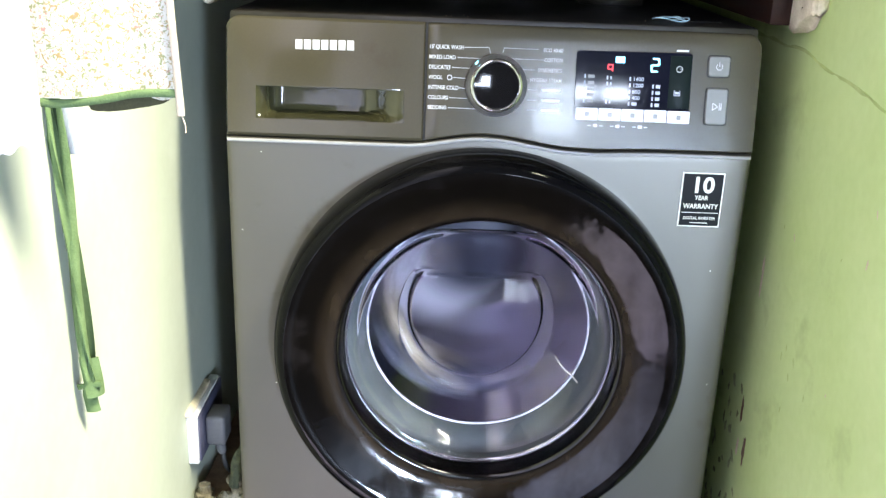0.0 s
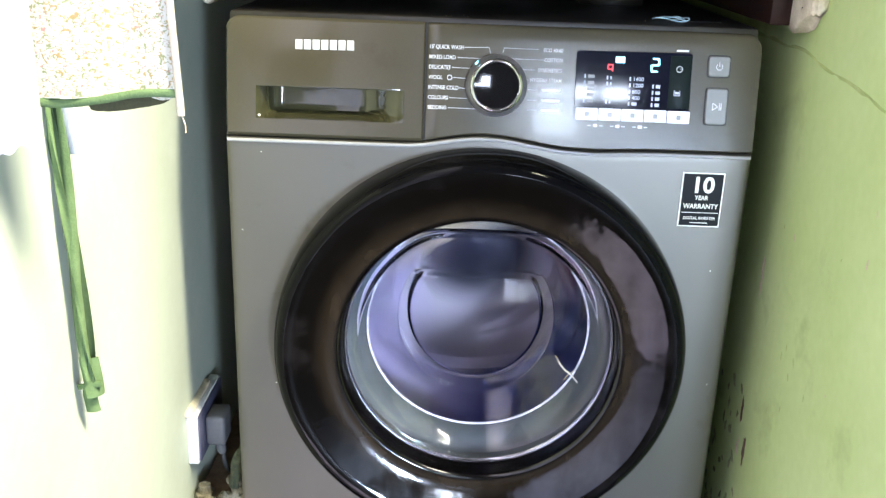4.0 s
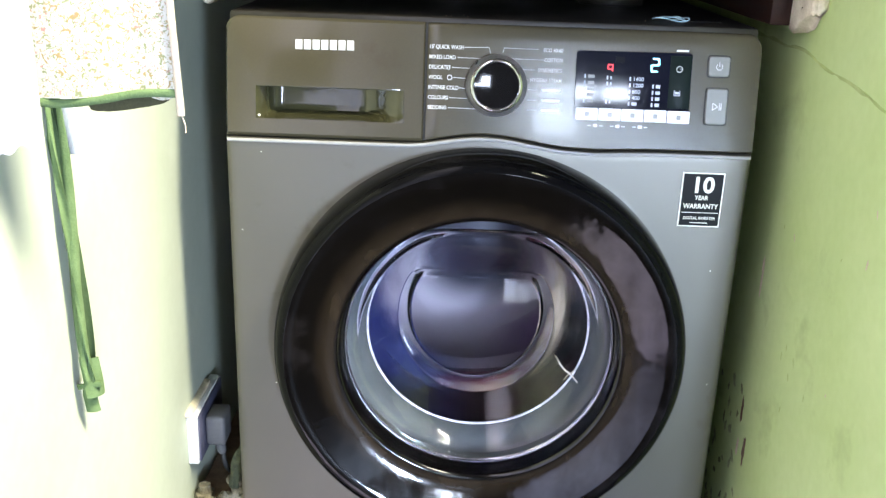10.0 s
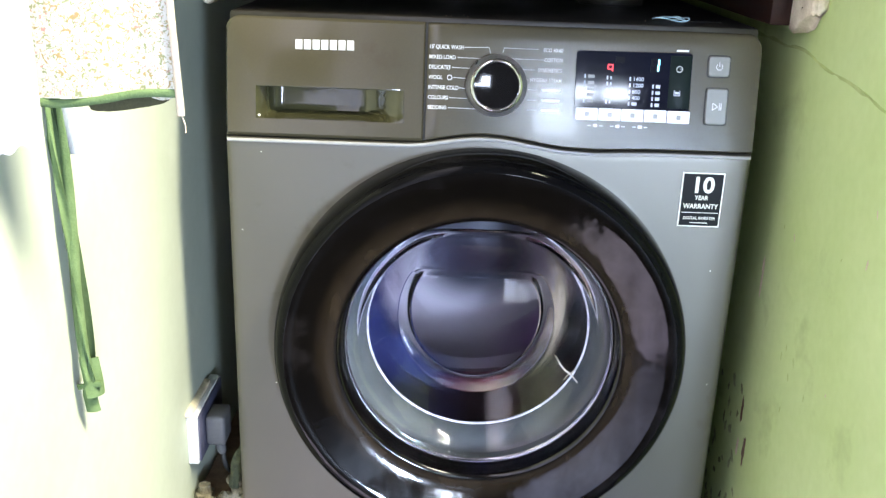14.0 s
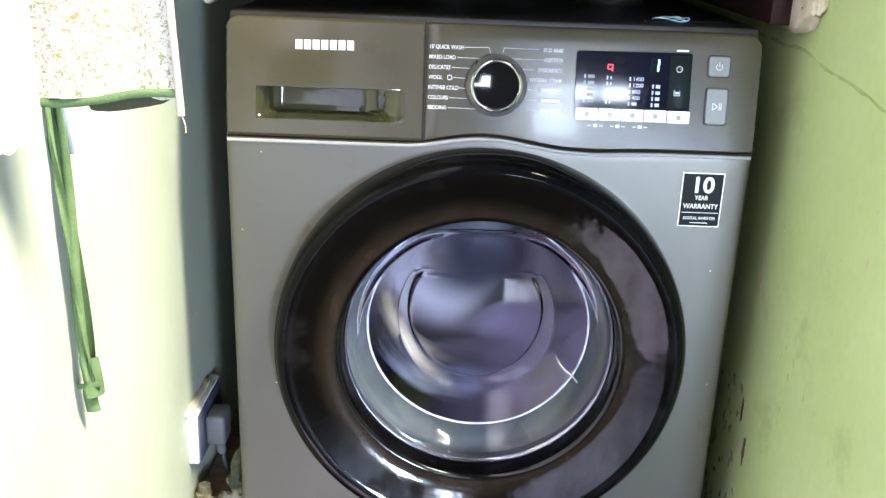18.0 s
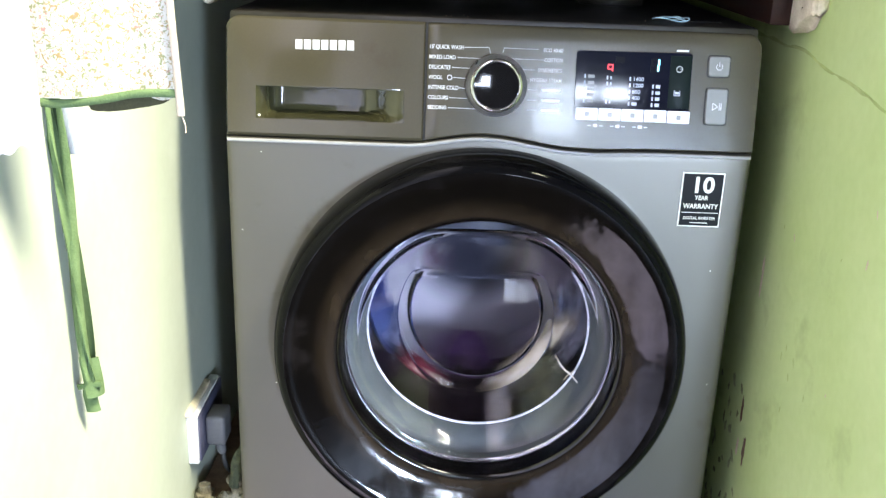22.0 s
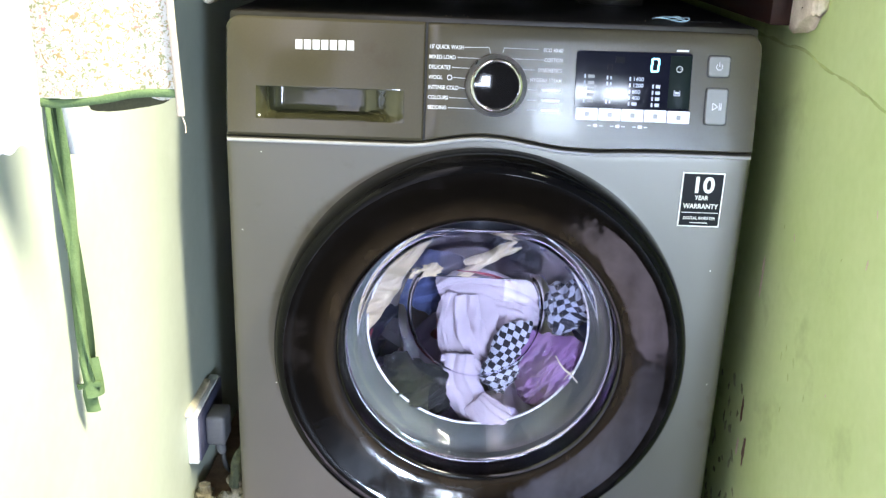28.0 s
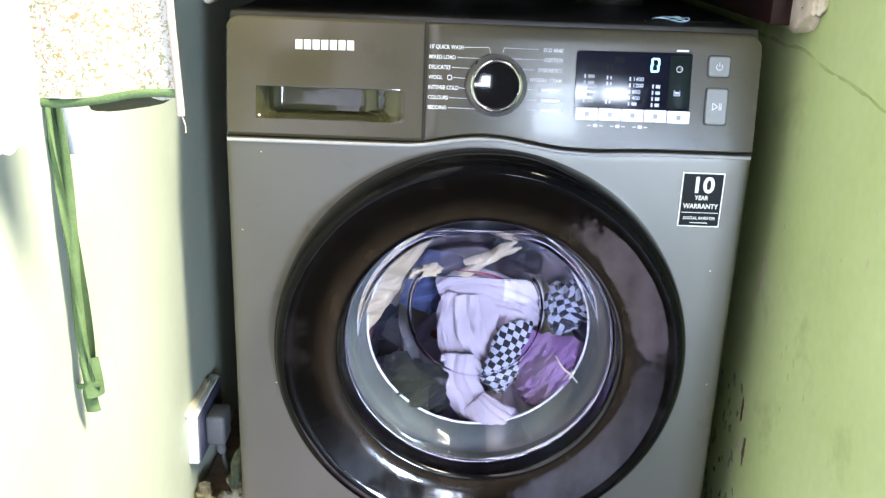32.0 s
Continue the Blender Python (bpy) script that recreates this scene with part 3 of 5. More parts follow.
def front_sheet():
    """Flat front with rolled edges, from the joint down, with the round port for the door."""
    verts, faces = [], []
    rows = ((0.0, 0.007), (-0.0006, 0.003), (-0.0025, 0.0008), (-0.006, 0.0), (-0.012, 0.0))
    angles = sorted(set([2 * math.pi * i / 240 for i in range(240)] + [math.atan2(z - CZ, x) % (2 * math.pi) for x in (-0.3, 0.3) for z in (0.04, 0.7115)]))
    for a in angles:
        c, s = math.cos(a), math.sin(a)
        for grow, y in rows:
            d = (0.3 + grow) / max(abs(c), 1e-6)
            if s < -1e-6:
                d = min(d, (CZ - 0.04 + grow) / -s)
            if s > 1e-6:
                z = 0.25 / s
                for _ in range(12):
                    z = (seam(max(-0.3, min(0.3, c * z))) + grow - CZ) / s
                d = min(d, z)
            verts.append((c * d, y, CZ + s * d))
        for r, y in ((0.226, 0.0), (0.212, 0.0), (0.198, 0.02)):
            verts.append((c * r, y, CZ + s * r))
    n, k = len(angles), len(rows) + 3
    for i in range(n):
        j = (i + 1) % n
        for q in range(k - 1):
            faces.append((i * k + q, i * k + q + 1, j * k + q + 1, j * k + q))
    return from_lists(verts, faces)


part("front_sheet", front_sheet(), SILVER, wm)
part("rolled_edge", sweep([(x, -0.0012, seam(x) - 0.0030) for x in [-0.298 + 0.596 * i / 40 for i in range(41)]], [0.0021] * 41, 8, steps=1), SILVER_HIGHLIGHT, wm, "rolled top edge of the front sheet, highlight put into its colour")
for x0, x1 in ((-0.3, -0.298), (0.298, 0.3)):
    part("side_sheet", box(x0, x1, 0.007, 0.55, 0.03, 0.7115, 0.0005), SILVER, wm)
    part("side_sheet", box(x0 * 0.997, x1 * 0.997, 0.045, 0.55, 0.7117, 0.832, 0.0005), SILVER, wm)
part("back_sheet", box(-0.298, 0.298, 0.545, 0.55, 0.03, 0.83), SILVER, wm)
part("top_sheet", box(-0.297, 0.297, 0.028, 0.55, 0.832, 0.850, 0.005), TOP_DARK, wm, "dark dusty top sheet")
part("plinth", box(-0.298, 0.298, 0.004, 0.02, 0.03, 0.045, 0.002), SILVER, wm)
for x in (-0.25, 0.25):
    for y in (0.06, 0.49):
        part("foot",
             sweep([(x, y, 0.0), (x, y, 0.012), (x, y, 0.045)], [0.022, 0.020, 0.012], 16, steps=2), BLACK_CABLE, wm)

# the control panel leans back; P carries its own x, depth and height
P = pose(0, 0, 0.712, -9)
TOPS = 0.1345


def face_strip(x0, x1, left=False, right=False):
    """The moulded front of the panel: rounded top, rounded outer corner and, in the drawer, a grip recess."""
    r = 0.016
    xs = sorted(set([x0, x1] + [x0 + (x1 - x0) * i / 48 for i in range(49)] + ([x0 + r * (1 - math.cos(a * 0.157)) for a in range(11)] if left else [])
                    + ([x1 - r * (1 - math.cos(a * 0.157)) for a in range(11)] if right else [])))
    cols = []
    for x in xs:
        top = TOPS
        d = (x0 + r - x) if left else -1
        if right and x > x1 - r:
            d = x - (x1 - r)
        if d > 0:
            top = TOPS - r + math.sqrt(max(0, r * r - d * d))
        low = seam(x) - 0.7115 + 0.0016
        edge = 0.002 if (x in (x0, x1)) else 0.0
        col = [(x, 0.03, low), (x, 0.0015, low), (x, edge, low + 0.0015)]
        for f in (0.15, 0.3, 0.45, 0.6, 0.75, 0.9):
            col.append((x, edge, low + 0.0015 + f * (top - 0.006 - low - 0.0015)))
        for a in (0, 22, 45, 67, 90):
            col.append((x, edge + 0.006 * (1 - math.cos(radians(a))), top - 0.006 + 0.006 * math.sin(radians(a))))
        col.append((x, 0.035, top))
        cols.append(col)
    verts = [P @ Vector(v) for c in cols for v in c]
    k = len(cols[0])
    faces = []
    for i in range(len(cols) - 1):
        for j in range(k - 1):
            faces.append((i * k + j, i * k + j + 1, (i + 1) * k + j + 1, (i + 1) * k + j))
    for e in (0, len(cols) - 1):
        faces.append(tuple(e * k + j for j in range(k)))
    return from_lists(verts, faces)


def drawer_front():
    """Drawer front with a grip recess that dips in behind its upper lip."""
    hx0, hx1, hs0, hs1 = -0.2655, -0.0975, 0.0215, 0.0585
    bm = bmesh.new()
    r = 0.016
    x0, x1, s0, s1 = -0.2995, -0.0752, 0.0016, TOPS

    def outline(n=8):
        pts = [(x0, s0), (x1, s0), (x1, s1)]
        pts += [(x0 + r - r * math.sin(a), s1 - r + r * math.cos(a)) for a in [i * math.pi / 2 / n for i in range(n + 1)]]
        return pts
    out = outline()
    mid = Vector((sum(p[0] for p in out) / len(out), sum(p[1] for p in out) / len(out)))
    front, side, back = [], [], []
    for x, s in out:
        d = Vector((mid.x - x, mid.y - s))
        d = Vector((math.copysign(0.0022, d.x), math.copysign(0.0035, d.y)))
        front.append(bm.verts.new(P @ Vector((x + d.x, 0, s + d.y))))
        side.append(bm.verts.new(P @ Vector((x, 0.003, s))))
        back.append(bm.verts.new(P @ Vector((x, 0.03, s))))
    hole = [bm.verts.new(P @ Vector(v)) for v in ((hx0, 0, hs0), (hx1, 0, hs0), (hx1, 0, hs1), (hx0, 0, hs1))]
    n = len(out)
    for i in range(n):
        j = (i + 1) % n
        bm.faces.new((front[i], front[j], side[j], side[i]))
        bm.faces.new((side[i], side[j], back[j], back[i]))
    edges = [bm.edges.get((front[i], front[(i + 1) % n])) for i in range(n)] + [bm.edges.new((hole[i], hole[(i + 1) % 4])) for i in range(4)]
    bmesh.ops.triangle_fill(bm, use_beauty=True, edges=edges)
    return bm


def grip_recess():
    """The scooped inside of the drawer's grip."""
    hx0, hx1, hs0, hs1 = -0.2655, -0.0975, 0.0215, 0.0585
    nx, ns = 30, 12
    verts, faces = [], []
    for i in range(nx + 1):
        for k in range(ns + 1):
            u, v = i / nx, k / ns
            x = hx0 + (hx1 - hx0) * u
            s = hs0 + (hs1 + 0.004 - hs0) * v
            du = min(1, u / 0.13, (1 - u) / 0.30)
            dv = min(1, v / 0.30)
            y = 0.0002 + 0.030 * (du * du * (3 - 2 * du)) * (dv * (2 - dv))
            verts.append(P @ Vector((x, y, s)))
    for i in range(nx):
        for k in range(ns):
            p = i * (ns + 1) + k
            faces.append((p, p + 1, p + ns + 2, p + ns + 1))
    return from_lists(verts, faces)


drawer = part("detergent_drawer", drawer_front(), PANEL, wm, "glossy grey drawer front with a grip recess")
part("grip_recess", grip_recess(), RECESS, drawer)
part("grip_lip", box(-0.2655, -0.0975, 0.001, 0.012, 0.0575, 0.0600, 0.0006, P), RECESS, drawer)
part("control_panel", face_strip(-0.0730, 0.2995, right=True), PANEL, wm, "glossy grey control panel with white print")
part("panel_gap", box(-0.0756, -0.0726, 0.004, 0.02, 0.0, TOPS - 0.004, 0, P), GROOVE, wm)
part("panel_carrier", box(-0.294, 0.294, 0.036, 0.060, -0.02, TOPS - 0.008, 0.002, P), GROOVE, wm)
# maker's mark as plain white blocks
for i in range(7):
    x = -0.2210 + i * 0.00965
    part("maker_mark", box(x, x + 0.0078, -0.0004, 0.001, 0.0995, 0.1102, 0.0003, P @ Matrix.Translation((0, 0, 0.0008 * i / 7))), PRINT, drawer)

# dial
KX, KS = 0.0052, 0.0672
Q = P @ Matrix.Translation((KX, 0, KS))


def dial_part(name, profile, mat, parent, label="", n=72):
    bm = lathe(profile, n)
    bm.transform(Q)
    return part(name, bm, mat, parent, label)


dial = dial_part("program_dial", [(0.0345, 0.004), (0.0345, -0.003), (0.0338, -0.0075), (0.0322, -0.0105), (0.0300, -0.0130), (0.0290, -0.0150)], DIAL_SKIRT, wm, "round program dial with a chrome ring")
dial_part("chrome_ring", [(0.0298, -0.0132), (0.0292, -0.0158), (0.0280, -0.0172), (0.0266, -0.0176), (0.0256, -0.0170), (0.0246, -0.0150)], CHROME, dial, "bright ring with fine dots")
for k in range(36):
    a = radians(10 * k)
    dot = bmesh.new()
    bmesh.ops.create_icosphere(dot, subdivisions=1, radius=0.0007)
    part("ring_dot", dot, DIAL_SKIRT, dial, at=Q @ Matrix.Translation((0.0322 * math.cos(a), -0.0104, 0.0322 * math.sin(a))))
dial_part("dial_cap", [(0.0248, -0.0150)] + [(0.0243 * k / 12 + 0.0001, -0.0160 + 0.0012 * (1 - (k / 12) ** 2)) for k in range(12, -1, -1)], DIAL_BLACK, dial, "glossy black cap")
TXT = P @ Matrix.Translation((0, -0.0005, 0)) @ pose(0, 0, 0, 90)


def text_at(text, x, s, size, align="LEFT", mat=PRINT, parent=wm, name="lettering"):
    return writing(text, size, TXT @ Matrix.Translation((x, s - size * 0.35, 0)), mat, parent, name, align, narrow=0.80)


def line_on_panel(pts, parent=wm, w=0.00045, mat=PRINT):
    for (xa, sa), (xb, sb) in zip(pts, pts[1:]):
        d = Vector((xb - xa, sb - sa))
        m = P @ Matrix.Translation((xa, -0.0004, sa)) @ Matrix.Rotation(-math.atan2(d.y, d.x), 4, "Y")
        part("print_line", box(-w / 2, d.length + w / 2, -0.0002, 0.0006, -w / 2, w / 2, 0, m), mat, parent, smooth=False)


LEFT_PROGRAMS = ("15' QUICK WASH", "MIXED LOAD", "DELICATES", "WOOL", "INTENSE COLD", "COLOURS", "BEDDING")
for i, word in enumerate(LEFT_PROGRAMS):
    s = 0.1080 - 0.01118 * i
    ob = text_at(word, -0.0710, s, 0.0062)
    x_end = (-0.0322, -0.0395, -0.0450, -0.0430, -0.0362, -0.0470, -0.0480)[i]
    if i == 0:
        line_on_panel([(x_end, s), (-0.0042, 0.1090), (-0.0026, 0.1026)])
    else:
        a = math.asin(max(-1, min(1, (s - KS) / 0.034)))
        line_on_panel([(x_end, s), (KX - 0.034 * math.cos(a), s - 0.0004)])
ring_bm = lathe([(0.0022, -0.0008), (0.0030, -0.0008), (0.0030, 0.0005), (0.0022, 0.0005)], 20, closed=True)
ring_bm.transform(P @ Matrix.Translation((-0.0472, 0, 0.0745)))
part("wool_sign", ring_bm, PRINT, wm)
RIGHT_PROGRAMS = (("ECO 40-60", 0.1082), ("COTTON", 0.0974), ("SYNTHETICS", 0.0860), ("HYGIENE STEAM", 0.0750))
for i, (word, s) in enumerate(RIGHT_PROGRAMS):
    text_at(word, 0.0786, s, 0.0060, "RIGHT")
    x_end = (0.0508, 0.0572, 0.0482, 0.0415)[i]
    if i == 0:
        line_on_panel([(0.0113, 0.1030), (0.0124, 0.1090), (x_end, 0.1086)])
    else:
        a = math.asin((s - KS) / 0.034)
        line_on_panel([(KX + 0.034 * math.cos(a), s), (x_end, s)])
for s in (0.0640, 0.0525, 0.0415):
    line_on_panel([(KX + 0.036, s), (0.052, s)])
    part("print_bar", box(0.056, 0.0785, -0.0005, 0.0006, s - 0.0018, s + 0.0018, 0, P), PRINT, wm, smooth=False)

def plate(x0, x1, s0, s1, y0, y1, r, edge=0.0008, m=None, n=8):
    """A plate in the panel's plane with rounded corners and an eased front edge; y0 is its front."""
    def ring(inset):
        pts = []
        q = max(r - inset, 0.0002)
        for cx, cs, a0 in ((x1 - r, s1 - r, 0), (x0 + r, s1 - r, 90), (x0 + r, s0 + r, 180), (x1 - r, s0 + r, 270)):
            for k in range(n + 1):
                a = radians(a0 + 90 * k / n)
                pts.append((cx + q * math.cos(a), cs + q * math.sin(a)))
        return pts
    rings = [(y0, ring(edge)), (y0 + edge * 0.3, ring(edge * 0.3)), (y0 + edge, ring(0.0)), (y1, ring(0.0))]
    c = len(rings[0][1])
    verts = [(x, y, z) for y, pts in rings for x, z in pts]
    faces = [tuple(range(c))] + [(i * c + k, i * c + (k + 1) % c, (i + 1) * c + (k + 1) % c, (i + 1) * c + k) for i in range(3) for k in range(c)]
    bm = from_lists(verts, faces)
    if m:
        bm.transform(m)
    return bm


# display
display = part("display", plate(0.0945, 0.2238, 0.0318, 0.1085, -0.0016, 0.003, 0.0040, 0.0006, P @ Matrix.Rotation(radians(-0.5), 4, "Y")), BLACK_GLASS, wm, "black glass display with lit figures", smooth=False)
part("display_edge", box(0.1985, 0.2225, -0.0021, -0.0010, 0.0490, 0.1070, 0.0003, P), SMOKE_GLASS, display)
for i in range(5):
    x = 0.0962 + i * 0.0257
    key = part("touch_key", plate(x, x + 0.0250, 0.0328, 0.0466, -0.0022, 0.002, 0.0012, 0.0003, P), WHITE_KEY, display, smooth=False)
    part("key_sign", box(x + 0.0100, x + 0.0150, -0.0027, -0.0023, 0.0370, 0.0420, 0.0001, P, 1), GREY_PRINT, key)


def on_glass(x0, x1, s0, s1, mat=DISPLAY_PRINT, name="print_bar", d=0.0019):
    part(name, box(x0, x1, -d, -0.0014, s0, s1, 0, P), mat, display, smooth=False)


for col, (x, rows) in enumerate(((0.1035, (0.0815, 0.0745, 0.0675, 0.0610, 0.0545)), (0.1285, (0.0805, 0.0740, 0.0672, 0.0605, 0.0540)),
                                 (0.1540, (0.0800, 0.0730, 0.0660, 0.0592, 0.0525)), (0.1800, (0.0725, 0.0655, 0.0588, 0.0520)))):
    for i, s in enumerate(rows):
        on_glass(x, x + 0.0018, s - 0.0022, s + 0.0022)
        if col == 2 and i < 4:
            writing(("1400", "1200", "800", "400")[i], 0.0062, P @ Matrix.Translation((x + 0.0038, -0.0018, s - 0.0021)) @ pose(0, 0, 0, 90), DISPLAY_PRINT, display)
        else:
            wide = (0.0075, 0.0018, 0.0060, 0.0050)[col]
            on_glass(x + 0.0040, x + 0.0040 + wide, s - 0.0018, s + 0.0018, GREY_PRINT if col == 0 else DISPLAY_PRINT)
line_on_panel([(0.1995, 0.0800), (0.2180, 0.0802)], display, 0.0006, GREY_PRINT)
bpy.data.objects[display.children[-1].name].location = (0, -0.0022, 0)
for x, s, kind in ((0.2090, 0.0925, "clock"), (0.2080, 0.0660, "basket")):
    if kind == "clock":
        bm = lathe([(0.0028, -0.0026), (0.0036, -0.0026), (0.0036, -0.0018), (0.0028, -0.0018)], 24, closed=True, start=0)
        bm.transform(P @ Matrix.Translation((x, 0, s)))
        part("clock_sign", bm, PRINT, display)
        on_glass(x, x + 0.0030, s, s + 0.0007, d=0.0026)
    else:
        on_glass(x - 0.0034, x + 0.0034, s - 0.0030, s - 0.0022, d=0.0026)
        on_glass(x - 0.0034, x - 0.0027, s - 0.0030, s + 0.0030, d=0.0026)
        on_glass(x + 0.0027, x + 0.0034, s - 0.0030, s + 0.0030, d=0.0026)
        on_glass(x - 0.0020, x + 0.0020, s - 0.0012, s + 0.0016, d=0.0026)


def lit_piece(name, x, s, wide, high, mat, parent, turned=0.0, d=-0.0022):
    """A small lamp face, lit in front and dark behind, that turns over about its long axis."""
    bm = box(-wide / 2, wide / 2, -0.0004, 0.0004, -high / 2, high / 2)
    for f in bm.faces:
        f.material_index = 0 if f.normal.y < -0.5 else 1
    home = P @ Matrix.Translation((x, d, s)) @ Matrix.Rotation(radians(turned), 4, "Y")
    ob = part(name, bm, [mat, LED_DARK], parent, smooth=False, at=home)
    return ob, home


DX, DS, DW, DH = 0.1816, 0.0960, 0.0092, 0.0155
SEGMENTS = {}
for key, dx, ds, up in (("a", 0, 1, 0), ("b", 1, 0.5, 1), ("c", 1, -0.5, 1), ("d", 0, -1, 0), ("e", -1, -0.5, 1), ("f", -1, 0.5, 1), ("g", 0, 0, 0)):
    long = DH / 2 - 0.0012 if up else DW - 0.0022
    SEGMENTS[key] = lit_piece("digit_segment", DX + dx * (DW / 2 - 0.0009) + ds * 0.0006, DS + ds * (DH / 2 - 0.0009), long, 0.0019, LED_BLUE, display, 85 if up else 0)
DRUM_SIGN = lit_piece("wash_sign", 0.1424, 0.1007, 0.0100, 0.0068, LED_BLUE, display)
LOCK_SIGN = [lit_piece("lock_sign", 0.1317 + x, 0.0920 + s, w, 0.0010, LED_RED, display, t) for x, s, w, t in
             ((0, 0.0030, 0.0056, 0), (0, -0.0020, 0.0056, 0), (-0.0026, 0.0004, 0.0050, 90), (0.0026, 0.0004, 0.0050, 90), (0.0022, -0.0030, 0.0030, 60))]
DIAL_LED = lit_piece("dial_lamp", -0.0176, 0.0915, 0.0050, 0.0016, LED_BLUE, wm, -55, d=-0.0125)

# keys at the end of the panel
for name, x0, x1, s0, s1 in (("power_key", 0.2408, 0.2650, 0.0855, 0.1085), ("start_key", 0.2412, 0.2655, 0.0325, 0.0730)):
    part("key_surround", plate(x0 - 0.0010, x1 + 0.0010, s0 - 0.0010, s1 + 0.0010, -0.0006, 0.003, 0.0042, 0.0003, P), GROOVE, wm)
    key = part(name, plate(x0, x1, s0, s1, -0.0030, 0.003, 0.0036, 0.0014, P), KEY, wm, "grey push key with a white sign", smooth=False)
    if name == "power_key":
        bm = lathe([(0.0030, -0.0036), (0.0038, -0.0036), (0.0038, -0.0028), (0.0030, -0.0028)], 24, closed=False, start=125, arc=290)
        bm.transform(P @ Matrix.Translation(((x0 + x1) / 2, 0, (s0 + s1) / 2 - 0.0004)))
        part("power_sign", bm, PRINT, key)
        part("power_sign", box((x0 + x1) / 2 - 0.0004, (x0 + x1) / 2 + 0.0004, -0.0036, -0.0028, (s0 + s1) / 2 - 0.0004, (s0 + s1) / 2 + 0.0046, 0, P), PRINT, key)
    else:
        cx, cs = (x0 + x1) / 2, (s0 + s1) / 2
        tri = [(-0.0044, -0.0040), (0.0012, 0.0), (-0.0044, 0.0040)]
        for (xa, sa), (xb, sb) in zip(tri, tri[1:] + tri[:1]):
            d = Vector((xb - xa, sb - sa))
            part("start_sign", box(0, d.length, -0.0004, 0.0004, -0.0004, 0.0004, 0, P @ Matrix.Translation((cx + xa, -0.0032, cs + sa)) @ Matrix.Rotation(-math.atan2(d.y, d.x), 4, "Y")), PRINT, key, smooth=False)
        for dx in (0.0026, 0.0046):
            part("start_sign", box(cx + dx, cx + dx + 0.0009, -0.0036, -0.0028, cs - 0.0040, cs + 0.0040, 0, P), PRINT, key, smooth=False)
for i in range(3):
    x = 0.1105 + i * 0.0252
    for a, b in ((0.0, 0.0045), (0.0065, 0.0110), (0.0130, 0.0175)):
        part("print_bar", box(x + a, x + b, -0.0005, 0.0006, 0.0262 - 0.001 * (a == 0.0065), 0.0272 + 0.0014 * (a == 0.0065), 0, P), PRINT, wm, smooth=False)
part("print_bar", box(0.2050, 0.2180, -0.0005, 0.0006, 0.1118, 0.1138, 0, P), PRINT, wm, smooth=False)

# warranty sticker
stick = part("sticker", box(0.2240, 0.2725, -0.0006, 0.001, 0.6245, 0.6895, 0.0002), STICKER_WHITE, wm, "black warranty sticker with a cream border", smooth=False)
part("sticker_field", box(0.2255, 0.2710, -0.0009, 0.0, 0.6260, 0.6880, 0), STICKER_BLACK, stick, smooth=False)
for text, z, size, bold, narrow in (("10", 0.6662, 0.0262, 0.026, 1.02), ("YEAR", 0.6573, 0.0072, 0.02, 0.88), ("WARRANTY", 0.6470, 0.0080, 0.02, 0.90), ("DIGITAL INVERTER", 0.6335, 0.0049, 0.012, 0.90)):
    writing(text, size, Matrix.Translation((0.2483, -0.0010, z)) @ pose(0, 0, 0, 90), STICKER_WHITE, stick, align="CENTER", bold=bold, narrow=narrow)
part("sticker_line", box(0.2270, 0.2695, -0.0012, -0.0008, 0.6415, 0.6422, 0), STICKER_WHITE, stick, smooth=False)
part("sticker_line", box(0.2380, 0.2585, -0.0012, -0.0008, 0.6290, 0.6300, 0), STICKER_WHITE, stick, smooth=False)

# ---- door ----
HUB = (CX, 0, CZ)
door = part("door", lathe([(0.2480, 0.006), (0.2480, 0.0), (0.2476, -0.014), (0.2462, -0.028), (0.2438, -0.038), (0.2400, -0.0455), (0.2355, -0.0492), (0.2315, -0.0500)], 200, HUB), DOOR_BLACK, wm, "round black glossy door with a domed glass")


def face_profile():
    """From the lip inwards: steep at first, flattening towards the glass, then a rounded inner edge."""
    pts, y = [(0.2318, -0.0499), (0.2304, -0.0499)], -0.0499
    for k in range(1, 25):
        r = 0.2304 - 0.0580 * k / 24
        u = min(1.0, max(0.0, (r - 0.166) / 0.028))
        start = min(1.0, k / 5)
        y += 0.0580 / 24 * (0.07 + 0.41 * u * u * (3 - 2 * u)) * start
        pts.append((r, y))
    return pts + [(0.1704, y + 0.0007), (0.1687, y + 0.0022), (0.1674, y + 0.0048), (0.1665, y + 0.0085)]


FACE = face_profile()
part("door_face", lathe(FACE, 200, HUB), DOOR_FACE, door, "smoked brown-black glossy face of the door")
part("door_funnel", lathe([(0.1666, FACE[-1][1] - 0.0006), (0.1663, -0.0160), (0.1662, -0.0080), (0.1661, 0.0), (0.1660, 0.006)], 160, HUB), DOOR_BLACK, door)
part("glass_ring", lathe([(0.1662, 0.005), (0.1650, 0.0035), (0.1635, 0.0035), (0.1622, 0.006)], 160, HUB), CHROME, door, "bright ring round the glass")


BELL = [(0.1645, 0.004), (0.159, 0.0045), (0.154, 0.007), (0.151, 0.012)] + [(0.151 - 0.047 * k / 14, 0.012 + 0.065 * (k / 14) ** 0.92) for k in range(1, 15)] + [
    (0.104 - 0.015 * math.sin(k * math.pi / 12), 0.077 + 0.015 * (1 - math.cos(k * math.pi / 12))) for k in range(1, 7)] + [(0.089 * (1 - k / 8), 0.092) for k in range(1, 8)]
THICK = 0.0060


